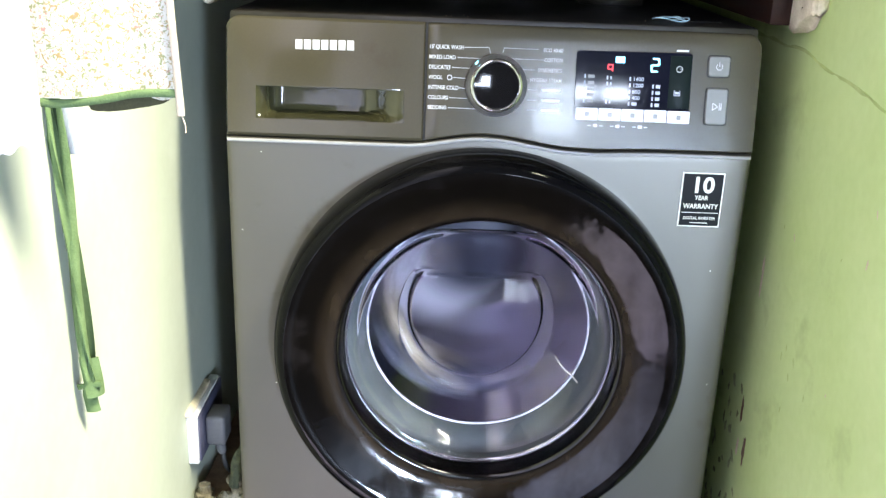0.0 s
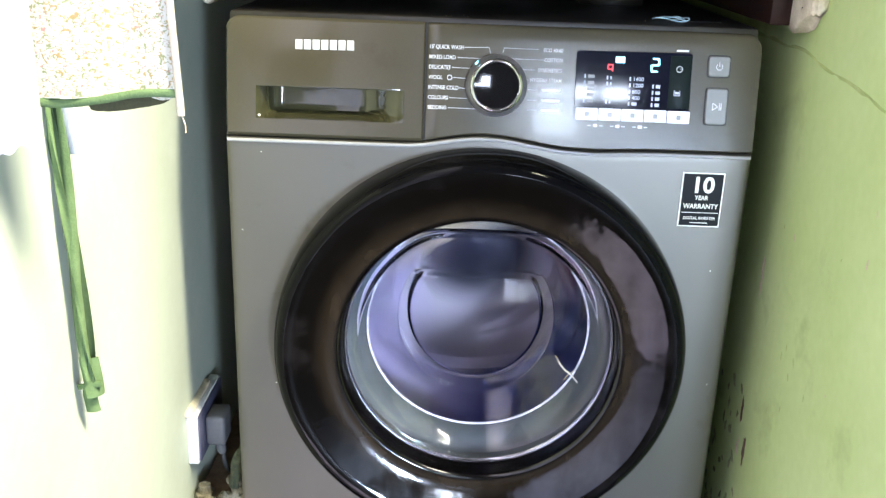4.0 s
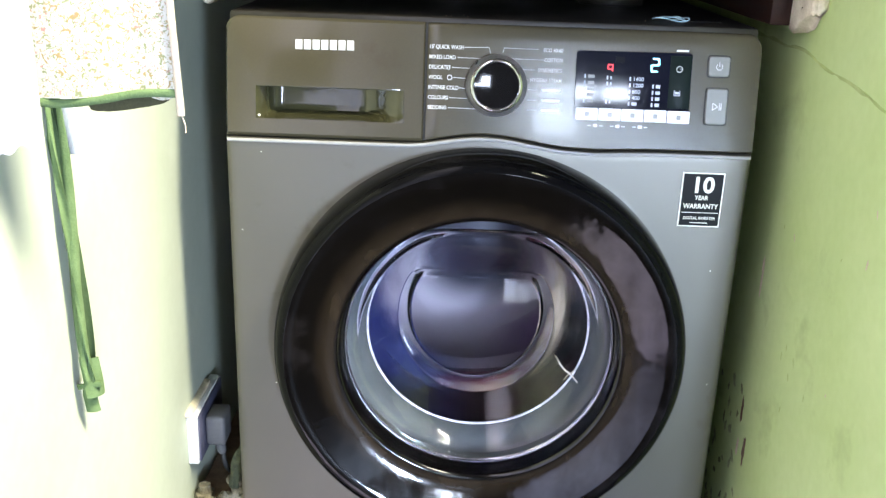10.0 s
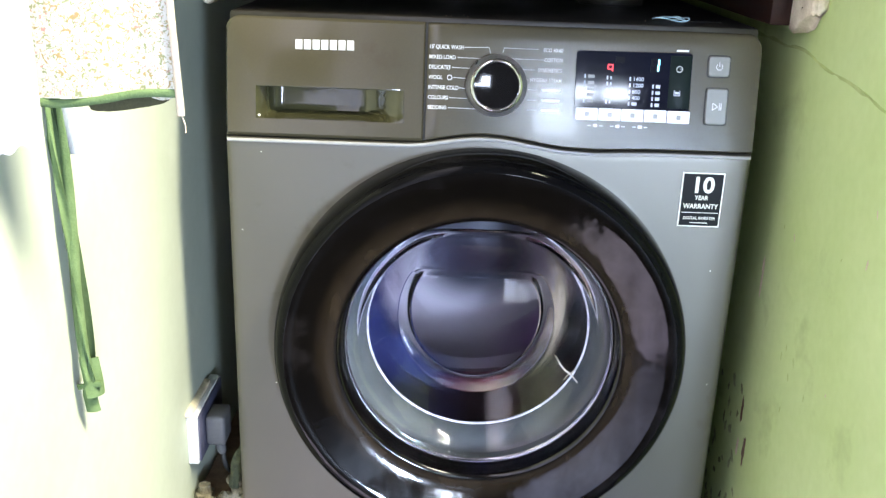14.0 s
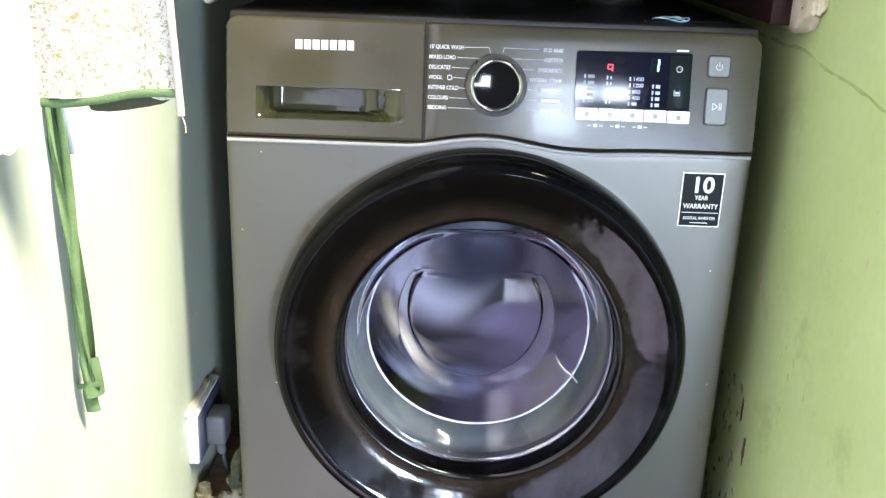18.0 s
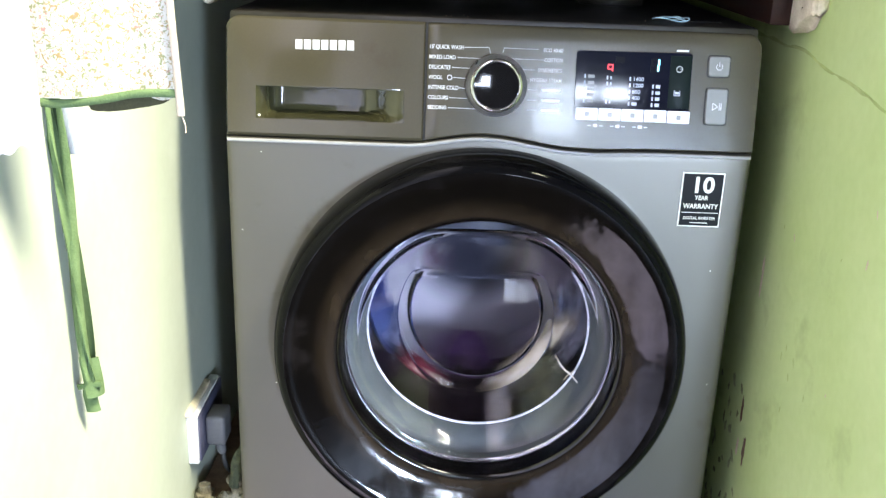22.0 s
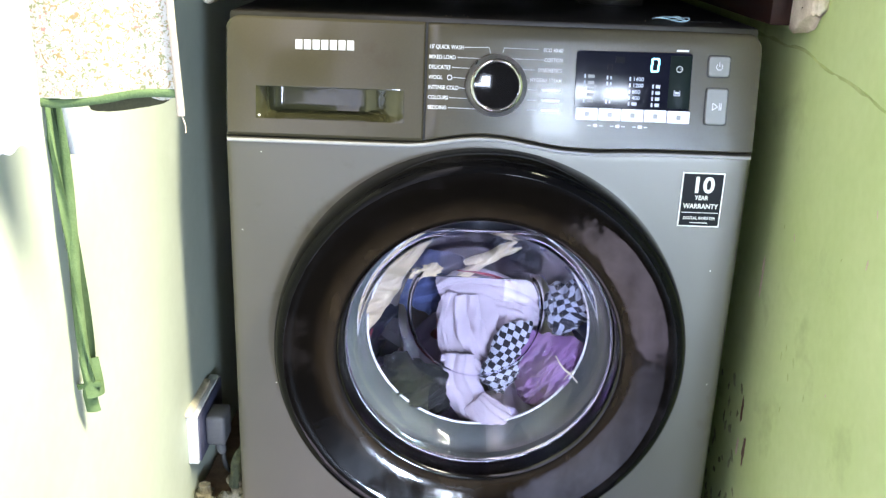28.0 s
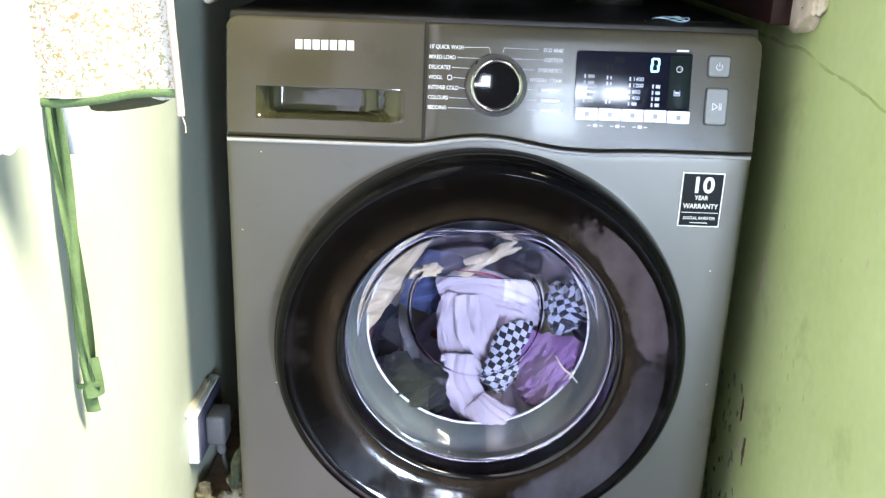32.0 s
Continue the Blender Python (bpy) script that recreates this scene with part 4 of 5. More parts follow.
def bowl_point(k, a, inner):
    """The door glass: a bell that runs back to a flat end, with a plane facet cut across its top."""
    r, y = BELL[k]
    if inner:
        (ra, ya), (rb, yb) = BELL[max(k - 1, 0)], BELL[min(k + 1, len(BELL) - 1)]
        h = math.hypot(rb - ra, yb - ya)
        r, y = max(0.002, r - THICK * (yb - ya) / h), y + THICK * (rb - ra) / h
    x, z = r * math.cos(a), r * math.sin(a)
    cut = 0.044 + (0.092 - y) / 0.084 * 0.100 - (0.0085 if inner else 0.0)
    soft = 0.005
    gap = (cut - z) / soft
    z = cut - soft * (math.log1p(math.exp(gap)) if gap < 30 else gap)
    deep = min(1.0, max(0.0, y) / 0.09)
    lean = min(1.0, (y + (THICK if inner else 0.0)) / 0.088) ** 2
    return (CX - 0.003 * deep + x, y + lean * (0.2126 * z - 0.010 * x), CZ + 0.010 * deep + z)


def bowl():
    n = 180
    ts = list(range(len(BELL)))
    verts, faces = [], []
    for off in (False, True):
        for t in ts:
            for i in range(n):
                verts.append(bowl_point(t, 2 * math.pi * i / n, off))
        verts.append((CX - 0.003, 0.092 - (THICK if off else 0), CZ + 0.010))
    k = len(ts)
    per = k * n + 1
    for o in (0, 1):
        for j in range(k - 1):
            for i in range(n):
                q = (i + 1) % n
                faces.append(tuple(o * per + v for v in (j * n + i, j * n + q, (j + 1) * n + q, (j + 1) * n + i)))
        for i in range(n):
            faces.append((o * per + (k - 1) * n + i, o * per + (k - 1) * n + (i + 1) % n, o * per + k * n))
    for i in range(n):
        q = (i + 1) % n
        faces.append((i, q, per + q, per + i))
    return from_lists(verts, faces)


glass = part("door_glass", bowl(), GLASS, door, "clear domed glass with a flat straight-topped end")
glass.visible_shadow = False

# grey rubber gasket, tub lip and the drum
part("gasket", lathe([(0.198, 0.018), (0.185, 0.014), (0.176, 0.020), (0.172, 0.034), (0.160, 0.040), (0.150, 0.052), (0.146, 0.066), (0.152, 0.080), (0.175, 0.092), (0.205, 0.096)], 160, HUB), RUBBER, wm, "grey rubber door gasket")
part("gasket_clip", lathe([(0.1455 + 0.0016 * math.cos(k * math.pi / 4), 0.064 + 0.0016 * math.sin(k * math.pi / 4)) for k in range(8)], 160, HUB, closed=True), WIRE_GLINT, wm, "retaining wire of the gasket, window glint put into its colour")
tub = part("tub", lathe([(0.262, 0.094), (0.262, 0.46), (0.001, 0.462)], 96, HUB), GROOVE, wm)
DRUM_Y = 0.10
drum = part("drum", lathe([(0.172, 0.0), (0.176, -0.004), (0.182, 0.0), (0.236, 0.012), (0.243, 0.022)] + [(0.243 + (0.0016 if i % 2 else 0), 0.03 + 0.28 * i / 16) for i in range(17)] + [(0.238, 0.322)], 120), STEEL, wm, "steel drum")
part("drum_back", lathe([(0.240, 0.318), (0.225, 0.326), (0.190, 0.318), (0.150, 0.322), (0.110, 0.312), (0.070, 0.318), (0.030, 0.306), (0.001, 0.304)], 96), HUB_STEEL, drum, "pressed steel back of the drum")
for i in range(3):
    a = i * 120 + 40
    bm = lathe([(0.243, 0.04), (0.215, 0.05), (0.195, 0.07), (0.195, 0.27), (0.215, 0.29), (0.243, 0.30)], 6, start=-6, arc=12)
    bm.transform(Matrix.Rotation(radians(-a), 4, "Y"))
    part("lifter", bm, STEEL, drum)

# ---- laundry ----
AXIS = Vector((CX, DRUM_Y, CZ))


def on_wall(phi, radius, y, twist=0.0):
    """A pose in the drum's space: flat against the wall at that angle, facing the axis."""
    a = radians(phi)
    t, r = Vector((-math.sin(a), 0, math.cos(a))), Vector((math.cos(a), 0, math.sin(a)))
    m = Matrix((t, r, Vector((0, 1, 0)))).transposed().to_4x4()
    return Matrix.Translation((radius * r.x, y, radius * r.z)) @ m @ Matrix.Rotation(radians(twist), 4, "Y")


LAUNDRY = []


def garment(name, label, category="clothing"):
    g = thing(name, label, category, "laundry in the drum", at=AXIS)
    return g


def piece(g, name, bm, mat, spin, rest, label=""):
    """A piece of wet cloth: its pose while the drum spins, in the drum's space, and where it comes to rest."""
    ob = part(name, bm, mat, g, label, at=spin)
    LAUNDRY.append((ob, spin, rest))
    return ob


def at_rest(x, y, z, rx=0, ry=0, rz=0):
    return pose(x, y, z, rx, ry, rz)


gown = garment("navy_gown", "dark navy wet cotton gown lining the drum", "clothing")
part("gown_panel", shell(-2, 114, 0.012, 0.20, 0.241, 0.105, 3), NAVY, gown)
part("gown_panel", shell(108, 76, 0.012, 0.20, 0.241, 0.100, 8), MAROON, gown, "dark maroon panel of the gown")
part("gown_panel", shell(180, 82, 0.012, 0.20, 0.241, 0.095, 5), NAVY_DARK, gown, "almost black panel of the gown")
hood = garment("lavender_sweatshirt", "lavender wet fleece sweatshirt with crumpled sleeves")
part("skirt", shell(-100, 102, 0.012, 0.20, 0.241, 0.100, 14), LAVENDER_LIT, hood)
part("bundle", lump(0.085, 0.055, 0.075, 17, 0.02, 0.02, direction=0.3), LAVENDER_LIT, hood, at=on_wall(-60, 0.190, 0.255))
torso = piece(hood, "torso", lump(0.066, 0.062, 0.022, 1, 0.016, 0.03, direction=1.2, freq=34), LAVENDER, on_wall(60, 0.180, 0.255), at_rest(0.022, 0.165, 0.432, 10, 0, 0))
# gathered folds of the sweatshirt: path (x, z), depth, radii, number of pleats, flatness and seed
for i, (path, y, radii, pleats, flat, seed, deep) in enumerate((
        (((-0.054, 0.480), (-0.020, 0.490), (0.026, 0.486), (0.066, 0.472), (0.086, 0.456)), 0.136, (0.010, 0.018, 0.021, 0.019, 0.009), 5, 0.75, 1, 0.42),
        (((-0.044, 0.468), (0.008, 0.466), (0.052, 0.456), (0.084, 0.442)), 0.128, (0.006, 0.010, 0.013, 0.008), 4, 0.8, 2, 0.36),
        (((-0.010, 0.478), (-0.008, 0.446), (0.000, 0.410), (0.010, 0.386)), 0.130, (0.030, 0.034, 0.032, 0.022), 9, 0.55, 3, 0.62),
        (((0.052, 0.470), (0.056, 0.444), (0.040, 0.418), (0.018, 0.398)), 0.131, (0.018, 0.024, 0.021, 0.012), 5, 0.62, 4, 0.42),
        (((-0.034, 0.482), (-0.041, 0.446), (-0.040, 0.410), (-0.030, 0.386)), 0.126, (0.007, 0.008, 0.010, 0.011), 4, 0.8, 5, 0.45),
        (((-0.046, 0.394), (-0.024, 0.390), (-0.002, 0.386), (0.014, 0.372)), 0.104, (0.004, 0.0065, 0.006, 0.003), 3, 0.8, 6, 0.3))):
    (x0, z0) = path[len(path) // 2]
    bm = pleated([(x - x0, 0.003 * math.sin(k * 1.7 + i), z - z0) for k, (x, z) in enumerate(path)], radii, pleats, deep, flat, 0.5, seed)
    part("fold", bm, LAVENDER, torso, at=at_rest(0.022, 0.165, 0.432, 10, 0, 0).inverted() @ at_rest(x0, y, z0))
piece(hood, "sleeve", pleated([(-0.012, 0.01, 0.045), (-0.012, 0.0, 0.015), (0.0, -0.004, -0.015), (0.016, -0.002, -0.040)], [0.020, 0.024, 0.026, 0.022], 7, 0.26, 0.6, 0.4, 7), LAVENDER,
      on_wall(200, 0.180, 0.25, 90), at_rest(-0.008, 0.100, 0.352))
piece(hood, "cuff", pleated([(-0.028, 0.002, 0.026), (-0.010, -0.004, 0.008), (0.010, -0.006, -0.006), (0.026, -0.004, -0.012)], [0.016, 0.023, 0.025, 0.020], 11, 0.14, 0.72, 0.2, 12, n=90), LAVENDER,
      on_wall(265, 0.180, 0.25, 60), at_rest(0.029, 0.082, 0.314))
piece(hood, "cuff_lining", lump(0.014, 0.019, 0.006, 19, 0.004, 0.006, ragged=0.2), LAVENDER_LIT, on_wall(255, 0.180, 0.25, 60), at_rest(0.053, 0.078, 0.314, 0, -20, 25))
shirt = garment("checked_shirt", "black and white checked wet cotton shirt")
piece(shirt, "shirt_front", lump(0.030, 0.050, 0.012, 21, 0.007, 0.012, direction=1.3, ragged=0.3), CHECK, on_wall(236, 0.150, 0.07, 90), at_rest(0.046, 0.104, 0.396, 0, 24, 10))
piece(shirt, "shirt_tail", lump(0.034, 0.038, 0.018, 23, 0.012, 0.012, direction=0.4, ragged=0.3), MOTIF, on_wall(262, 0.150, 0.09), at_rest(0.120, 0.105, 0.474, 0, 40, -25))
top = garment("purple_top", "purple wet jersey top")
piece(top, "top_front", lump(0.054, 0.058, 0.026, 31, 0.020, 0.02, direction=0.7, freq=60), PURPLE, on_wall(165, 0.185, 0.25), at_rest(0.102, 0.104, 0.383, 5, -10, -20))
tee = garment("tan_cloth", "tan wet cotton cloth in twisted strips")
piece(tee, "cloth_edge", lump(0.024, 0.085, 0.012, 41, 0.008, 0.01, ragged=0.4), TAN, on_wall(212, 0.116, 0.055, 90), at_rest(-0.128, 0.082, 0.505, 0, 36, 25))
piece(tee, "cloth_corner", lump(0.020, 0.011, 0.005, 43, 0.004, 0.005, ragged=0.5), TAN, on_wall(137, 0.136, 0.05), at_rest(-0.072, 0.110, 0.516, 0, -28, 0))
piece(tee, "cloth_strip", lump(0.044, 0.011, 0.005, 47, 0.005, 0.005, ragged=0.5), TAN, on_wall(228, 0.130, 0.13, 10), at_rest(0.012, 0.125, 0.534, 0, -30, 0))
sock = garment("charcoal_jumper", "charcoal wet wool jumper in a crumpled heap")
piece(sock, "jumper_front", lump(0.060, 0.048, 0.024, 51, 0.014, 0.02, ragged=0.3, freq=44), CHARCOAL, on_wall(195, 0.150, 0.08), at_rest(-0.080, 0.095, 0.345, 0, 15, 10))
jean = garment("blue_shorts", "blue wet cotton shorts")
piece(jean, "shorts_leg", lump(0.040, 0.050, 0.016, 61, 0.012, 0.012), DENIM, on_wall(95, 0.150, 0.10), at_rest(-0.060, 0.195, 0.470, 0, 10, 0))
scarf = garment("red_scarf", "red wet cotton scarf twisted into a rope")
piece(scarf, "scarf_body", lump(0.030, 0.024, 0.010, 73, 0.008, 0.008, ragged=0.4), RED, on_wall(132, 0.140, 0.07), at_rest(-0.030, 0.300, 0.345, 0, 20, 0))
piece(scarf, "scarf_end", sweep([(-0.04, 0, 0), (-0.01, -0.004, 0.006), (0.02, 0, 0.004), (0.045, 0.0, -0.008)], [0.0006, 0.0014, 0.0016, 0.0005], 14, 0.7, 0.3, 3), RED, on_wall(130, 0.135, 0.06), at_rest(0.010, 0.112, 0.511, 0, 12, 0))
piece(scarf, "scarf_fold", lump(0.003, 0.012, 0.002, 71, 0.002, 0.002, ragged=0.5), RED, on_wall(145, 0.134, 0.06), at_rest(-0.148, 0.095, 0.420, 0, 20, 20))


# ---- cloths by the west wall ----
def hung_cloth(w, h, seed, waves=3, deep=0.008, nx=60, nz=40, thick=0.003, hem=0.0):
    """A hanging cloth in its own x and z, top at z = 0, with soft upright folds."""
    verts, faces = [], []
    for side in (0, 1):
        for i in range(nx + 1):
            for k in range(nz + 1):
                u, v = i / nx, k / nz
                y = deep * (0.3 + 0.7 * v) * (math.sin(u * waves * math.pi * 2 + seed) + 0.8 * noise.noise(Vector((u * 4 + seed, v * 2, 1))))
                z = -h * v - hem * v * (u - 0.5) + 0.006 * v * noise.noise(Vector((u * 6, seed, v)))
                verts.append((w * u, y + side * thick, z))
    c = (nx + 1) * (nz + 1)
    for i in range(nx):
        for k in range(nz):
            p = i * (nz + 1) + k
            faces += [(p, p + 1, p + nz + 2, p + nz + 1), (c + p, c + p + nz + 1, c + p + nz + 2, c + p + 1)]
    for i in range(nx):
        for k in (0, nz):
            p = i * (nz + 1) + k
            faces.append((p, p + nz + 1, c + p + nz + 1, c + p))
    for k in range(nz):
        for i in (0, nx):
            p = i * (nz + 1) + k
            faces.append((p, p + 1, c + p + 1, c + p))
    return from_lists(verts, faces)


apron = thing("apron", "flowered cotton apron with green tape edges, hanging by the wall", "apron", at=(-0.3393, -0.4123, 1.1126), size=0.81)
apron.rotation_euler = (0, 0, radians(12))
part("apron_cloth", hung_cloth(0.128, 0.3505, 2, 1.2, 0.004), FLOWERS, apron)
part("hem_tape", sweep([(0.0, -0.001, -0.352), (0.034, 0.001, -0.356), (0.067, -0.003, -0.352), (0.098, 0.0, -0.347), (0.129, -0.001, -0.347)], [0.0036] * 5, 12, 0.5, 0.15, 2), GREEN_TAPE, apron, "green tape hem")
part("side_tape", sweep([(0.127, -0.003, 0.0), (0.126, -0.004, -0.15), (0.129, -0.004, -0.26), (0.133, -0.004, -0.366)], [0.0024, 0.0026, 0.0030, 0.0033], 10, 0.5, 0.1, 5), CREAM_TAPE, apron, "cream side tape")
part("side_tape", sweep([(-0.002, -0.002, 0.0), (-0.003, -0.002, -0.2), (-0.001, -0.002, -0.350)], [0.003] * 3, 10, 0.5, 0.1, 6), GREEN_TAPE, apron)
part("loose_thread", sweep([(0.133, -0.004, -0.364), (0.136, -0.003, -0.374), (0.136, -0.003, -0.381)], [0.0007] * 3, 6), CREAM_TAPE, apron)
part("inner_flap", lump(0.034, 0.009, 0.003, 81, 0.002, 0.003, 0.1), LINING, apron, "dark green lining fold", at=pose(0.090, 0.006, -0.353, 0, -8, 0))

strap = thing("apron_strap", "long twisted green cotton tape hanging down the wall", "strap", at=(-0.3712, -0.2889, 0.5245), size=0.946)
line = [(0.0, 0.0, 0.40), (0.001, 0.0, 0.34), (0.003, 0.0, 0.28), (0.005, 0.0, 0.21), (0.007, 0.0, 0.13), (0.010, 0.0, 0.06), (0.012, 0.0, 0.028)]


def ribbon(path, wide, turns, phase, curl=0.35, thick=0.0011, steps=14, m=8):
    """A flat tape along a path that turns about it and curls across its width."""
    pts = [Vector(p) for p in path]
    rows = []
    for i in range(len(pts) - 1):
        for k in range(steps + (i == len(pts) - 2)):
            rows.append(pts[i].lerp(pts[i + 1], k / steps))
    verts, faces = [], []
    for face in (0, 1):
        for i, p in enumerate(rows):
            a = phase + turns * 2 * math.pi * i / len(rows)
            c, q = math.cos(a), math.sin(a)
            for k in range(m + 1):
                u = 2 * k / m - 1
                x, y = u * wide / 2, curl * wide * (u * u - 0.4) + face * thick
                verts.append((p.x + x * c - y * q, p.y + (x * q + y * c), p.z))
    n = len(rows) * (m + 1)
    for i in range(len(rows) - 1):
        for k in range(m):
            p = i * (m + 1) + k
            faces += [(p, p + 1, p + m + 2, p + m + 1), (n + p, n + p + m + 1, n + p + m + 2, n + p + 1)]
        for k in (0, m):
            p = i * (m + 1) + k
            faces.append((p, p + m + 1, n + p + m + 1, n + p))
    for i in (0, len(rows) - 1):
        for k in range(m):
            p = i * (m + 1) + k
            faces.append((p, p + 1, n + p + 1, n + p))
    return from_lists(verts, faces)


for k, (dx, dy, wide, turns, mat) in enumerate(((-0.0055, 0.0, 0.010, 1.3, GREEN_TAPE), (0.0010, 0.005, 0.011, -0.9, OLIVE_TAPE), (0.0060, -0.003, 0.010, 1.0, GREEN_TAPE), (-0.001, -0.006, 0.007, 1.6, GREEN_TAPE))):
    part("tape_fold", ribbon([(x + dx * (0.30 + 0.70 * z / 0.40) * (1 if z > 0.05 else 0.4), dy, z) for x, _, z in line], wide, turns, 0.5 + 1.4 * k, 0.30), mat, strap)
part("tape_end", ribbon([(0.011, -0.002, 0.050), (0.015, -0.003, 0.026), (0.017, -0.003, 0.010)], 0.018, 0.12, 0.1, 0.20), GREEN_TAPE, strap)
part("tape_hem", box(0.003, 0.028, -0.005, -0.002, 0.016, 0.022, 0.0014, Matrix.Rotation(radians(-12), 4, "Y")), GREEN_TAPE, strap, "folded and sewn tape hem")
part("tape_end", ribbon([(0.009, 0.002, 0.026), (0.007, 0.002, 0.008), (0.010, 0.002, -0.010)], 0.013, 0.08, -0.2, 0.2), GREEN_TAPE, strap)
tape2 = thing("white_tape", "pale cotton tape hanging against the wall", "strap", at=(-0.3654, -0.2833, 0.7575), size=0.94)
part("tape", sweep([(0.0, 0, 0.12), (0.003, 0, 0.08), (0.008, 0, 0.04), (0.012, 0, 0.0)], [0.009, 0.011, 0.010, 0.007], 12, 0.3, 0.2, 6), WHITE_CLOTH, tape2)

towel = thing("white_towel", "plain white cotton cloth hanging by the wall", "towel", at=(-0.3449, -0.4827, 1.1126), size=0.81)
towel.rotation_euler = (0, 0, radians(8))
part("towel_cloth", hung_cloth(0.060, 0.378, 5, 1.5, 0.004, hem=-0.012), WHITE_CLOTH, towel)

# ---- sockets, pipe and rubble in the gap beside the machine ----
sk = thing("wall_socket", "white double wall socket on the pale wall", "socket", at=(-0.375, 0.026, 0.2597), size=0.881)
part("back_box", box(0, 0.016, 0.0, 0.14, 0.0, 0.080, 0.002), WHITE_PLASTIC, sk)
# the face plate's shade is put into its colour; the box behind stays white
part("face_plate", box(0.0155, 0.019, 0.004, 0.138, 0.003, 0.078, 0.0015), PLATE_SHADED, sk, "face plate with its shade put into a dark blue")
part("plaster_edge", box(-0.004, 0.010, -0.004, 0.11, 0.0795, 0.088, 0.003), CREAM_PLASTER, sk, "rough plaster over the socket")
pg = thing("plug", "grey plastic mains plug with its cable in the socket", "plug", at=(-0.3583, 0.0524, 0.272), size=0.881)
part("plug_body", box(0.0, 0.030, 0.0, 0.046, 0.0, 0.050, 0.006, seg=3), GREY_PLASTIC, pg)
part("plug_neck", sweep([(0.016, 0.02, 0.0), (0.018, 0.02, -0.014), (0.020, 0.02, -0.022)], [0.008, 0.0075, 0.006], 12), GREY_PLASTIC, pg)
part("cable", sweep([(0.020, 0.02, -0.02), (0.026, 0.02, -0.05), (0.040, 0.06, -0.09), (0.05, 0.15, -0.15)], [0.0038] * 4, 10), BLACK_CABLE, pg)
pipe = thing("drain_pipe", "worn cream pipe stub low on the wall", "pipe", at=(-0.3644, 0.0436, 0.1134), size=0.881)
part("stub", sweep([(0.004, 0, -0.128), (0.004, 0, 0.06), (0.004, 0, 0.118)], [0.011, 0.011, 0.009], 16, 1.0, 0.06), RUBBLE, pipe)
part("collar", sweep([(0.004, 0, 0.075), (0.004, 0, 0.105)], [0.018, 0.014], 16, 1.0, 0.5, 4, steps=4), RUBBLE, pipe, "crumbling plaster collar")
for i, (x, y, z, r) in enumerate(((-0.3442, 0.0084, 0.2015, 0.015), (-0.331, 0.0348, 0.1998, 0.012), (-0.3186, 0.0524, 0.2236, 0.009), (-0.3133, 0.0436, 0.2059, 0.01), (-0.3248, 0.0613, 0.2174, 0.007))):
    rub = bmesh.new()
    bmesh.ops.create_icosphere(rub, subdivisions=3, radius=r)
    for v in rub.verts:
        v.co *= 1 + 0.9 * noise.noise(v.co * 95 + Vector((i, 0, 0)))
    tagged(part("plaster_lump", rub, RUBBLE, at=pose(x, y, z)), "crumbled cream plaster lump on the ledge", "rubble", "plaster lumps")
tagged(part("ledge", box(LEFT, -0.303, -0.04, 0.50, 0.0, 0.197, 0.008), RUST), "rough brown plaster ledge along the wall", "ledge")
hose = thing("inlet_hose", "grey ribbed hose behind the machine's side", "hose", at=(-0.3089, 0.0877, 0.1971), size=0.881)
part("tube", sweep([(0, 0, 0.0), (0.006, 0, 0.05), (0.018, 0.02, 0.10), (0.022, 0.08, 0.16), (0.020, 0.2, 0.3)], [0.009] * 5, 14, 1.0, 0.1, 2, steps=8), GREY_PLASTIC, hose)
rag = thing("mossy_rag", "greenish frayed rag caught beside the machine", "rag", at=(-0.3089, 0.0524, 0.2896), size=0.881)
part("rag_twist", sweep([(0.028, 0.0, 0.02), (0.010, -0.01, -0.005), (-0.006, -0.01, -0.045), (-0.012, -0.01, -0.085)], [0.004, 0.009, 0.010, 0.007], 14, 0.7, 0.6, 8), MOSS, rag)

# ---- small things on the machine's top ----
string = thing("string_tangle", "tangle of pale blue string on the machine's top", "string", at=(0.20, 0.060, 0.8515))
loop = []
for i in range(46):
    a = i * 0.42
    loop.append((0.019 * math.sin(a * 0.5) + 0.004 * math.sin(a * 0.11), 0.012 * math.sin(a) + 0.006 * math.sin(a * 0.23), 0.0010 + 0.0016 * (1 + math.sin(a * 1.3))))
part("string", sweep(loop, [0.0008] * 46, 6, steps=4), BLUE_STRING, string)
part("tag", box(0.012, 0.060, -0.004, 0.014, 0.0, 0.0008), STICKER_BLACK, string, "dark paper tag")
cr = random.Random(4)
for i in range(5):
    x, y, r = cr.uniform(-0.1, 0.2), cr.uniform(0.035, 0.07), cr.uniform(0.0004, 0.0008)
    b = bmesh.new()
    bmesh.ops.create_icosphere(b, subdivisions=1, radius=r)
    tagged(part("crumb", b, CREAM_PLASTER, at=pose(x, y, 0.850 + r * 0.8)), "pale crumb on the machine's top", "crumb", "crumbs")
jar_set = ((-0.05, 0.30, 0.036, 0.05), (0.05, 0.34, 0.03, 0.045), (0.17, 0.30, 0.045, 0.052))
for x, y, r, h in jar_set:
    tin = thing("storage_tin", "dark storage tin standing on the machine's top", "tin", "tins on the machine", at=(x, y, 0.850))
    part("can", sweep([(0, 0, 0), (0, 0, 0.004), (0, 0, h - 0.008)], [r * 0.97, r, r], 28, steps=2), TOP_DARK, tin)
    part("lid", sweep([(0, 0, h - 0.008), (0, 0, h - 0.002), (0, 0, h)], [r * 1.03, r * 1.03, r * 0.98], 28, steps=2), GROOVE, tin)

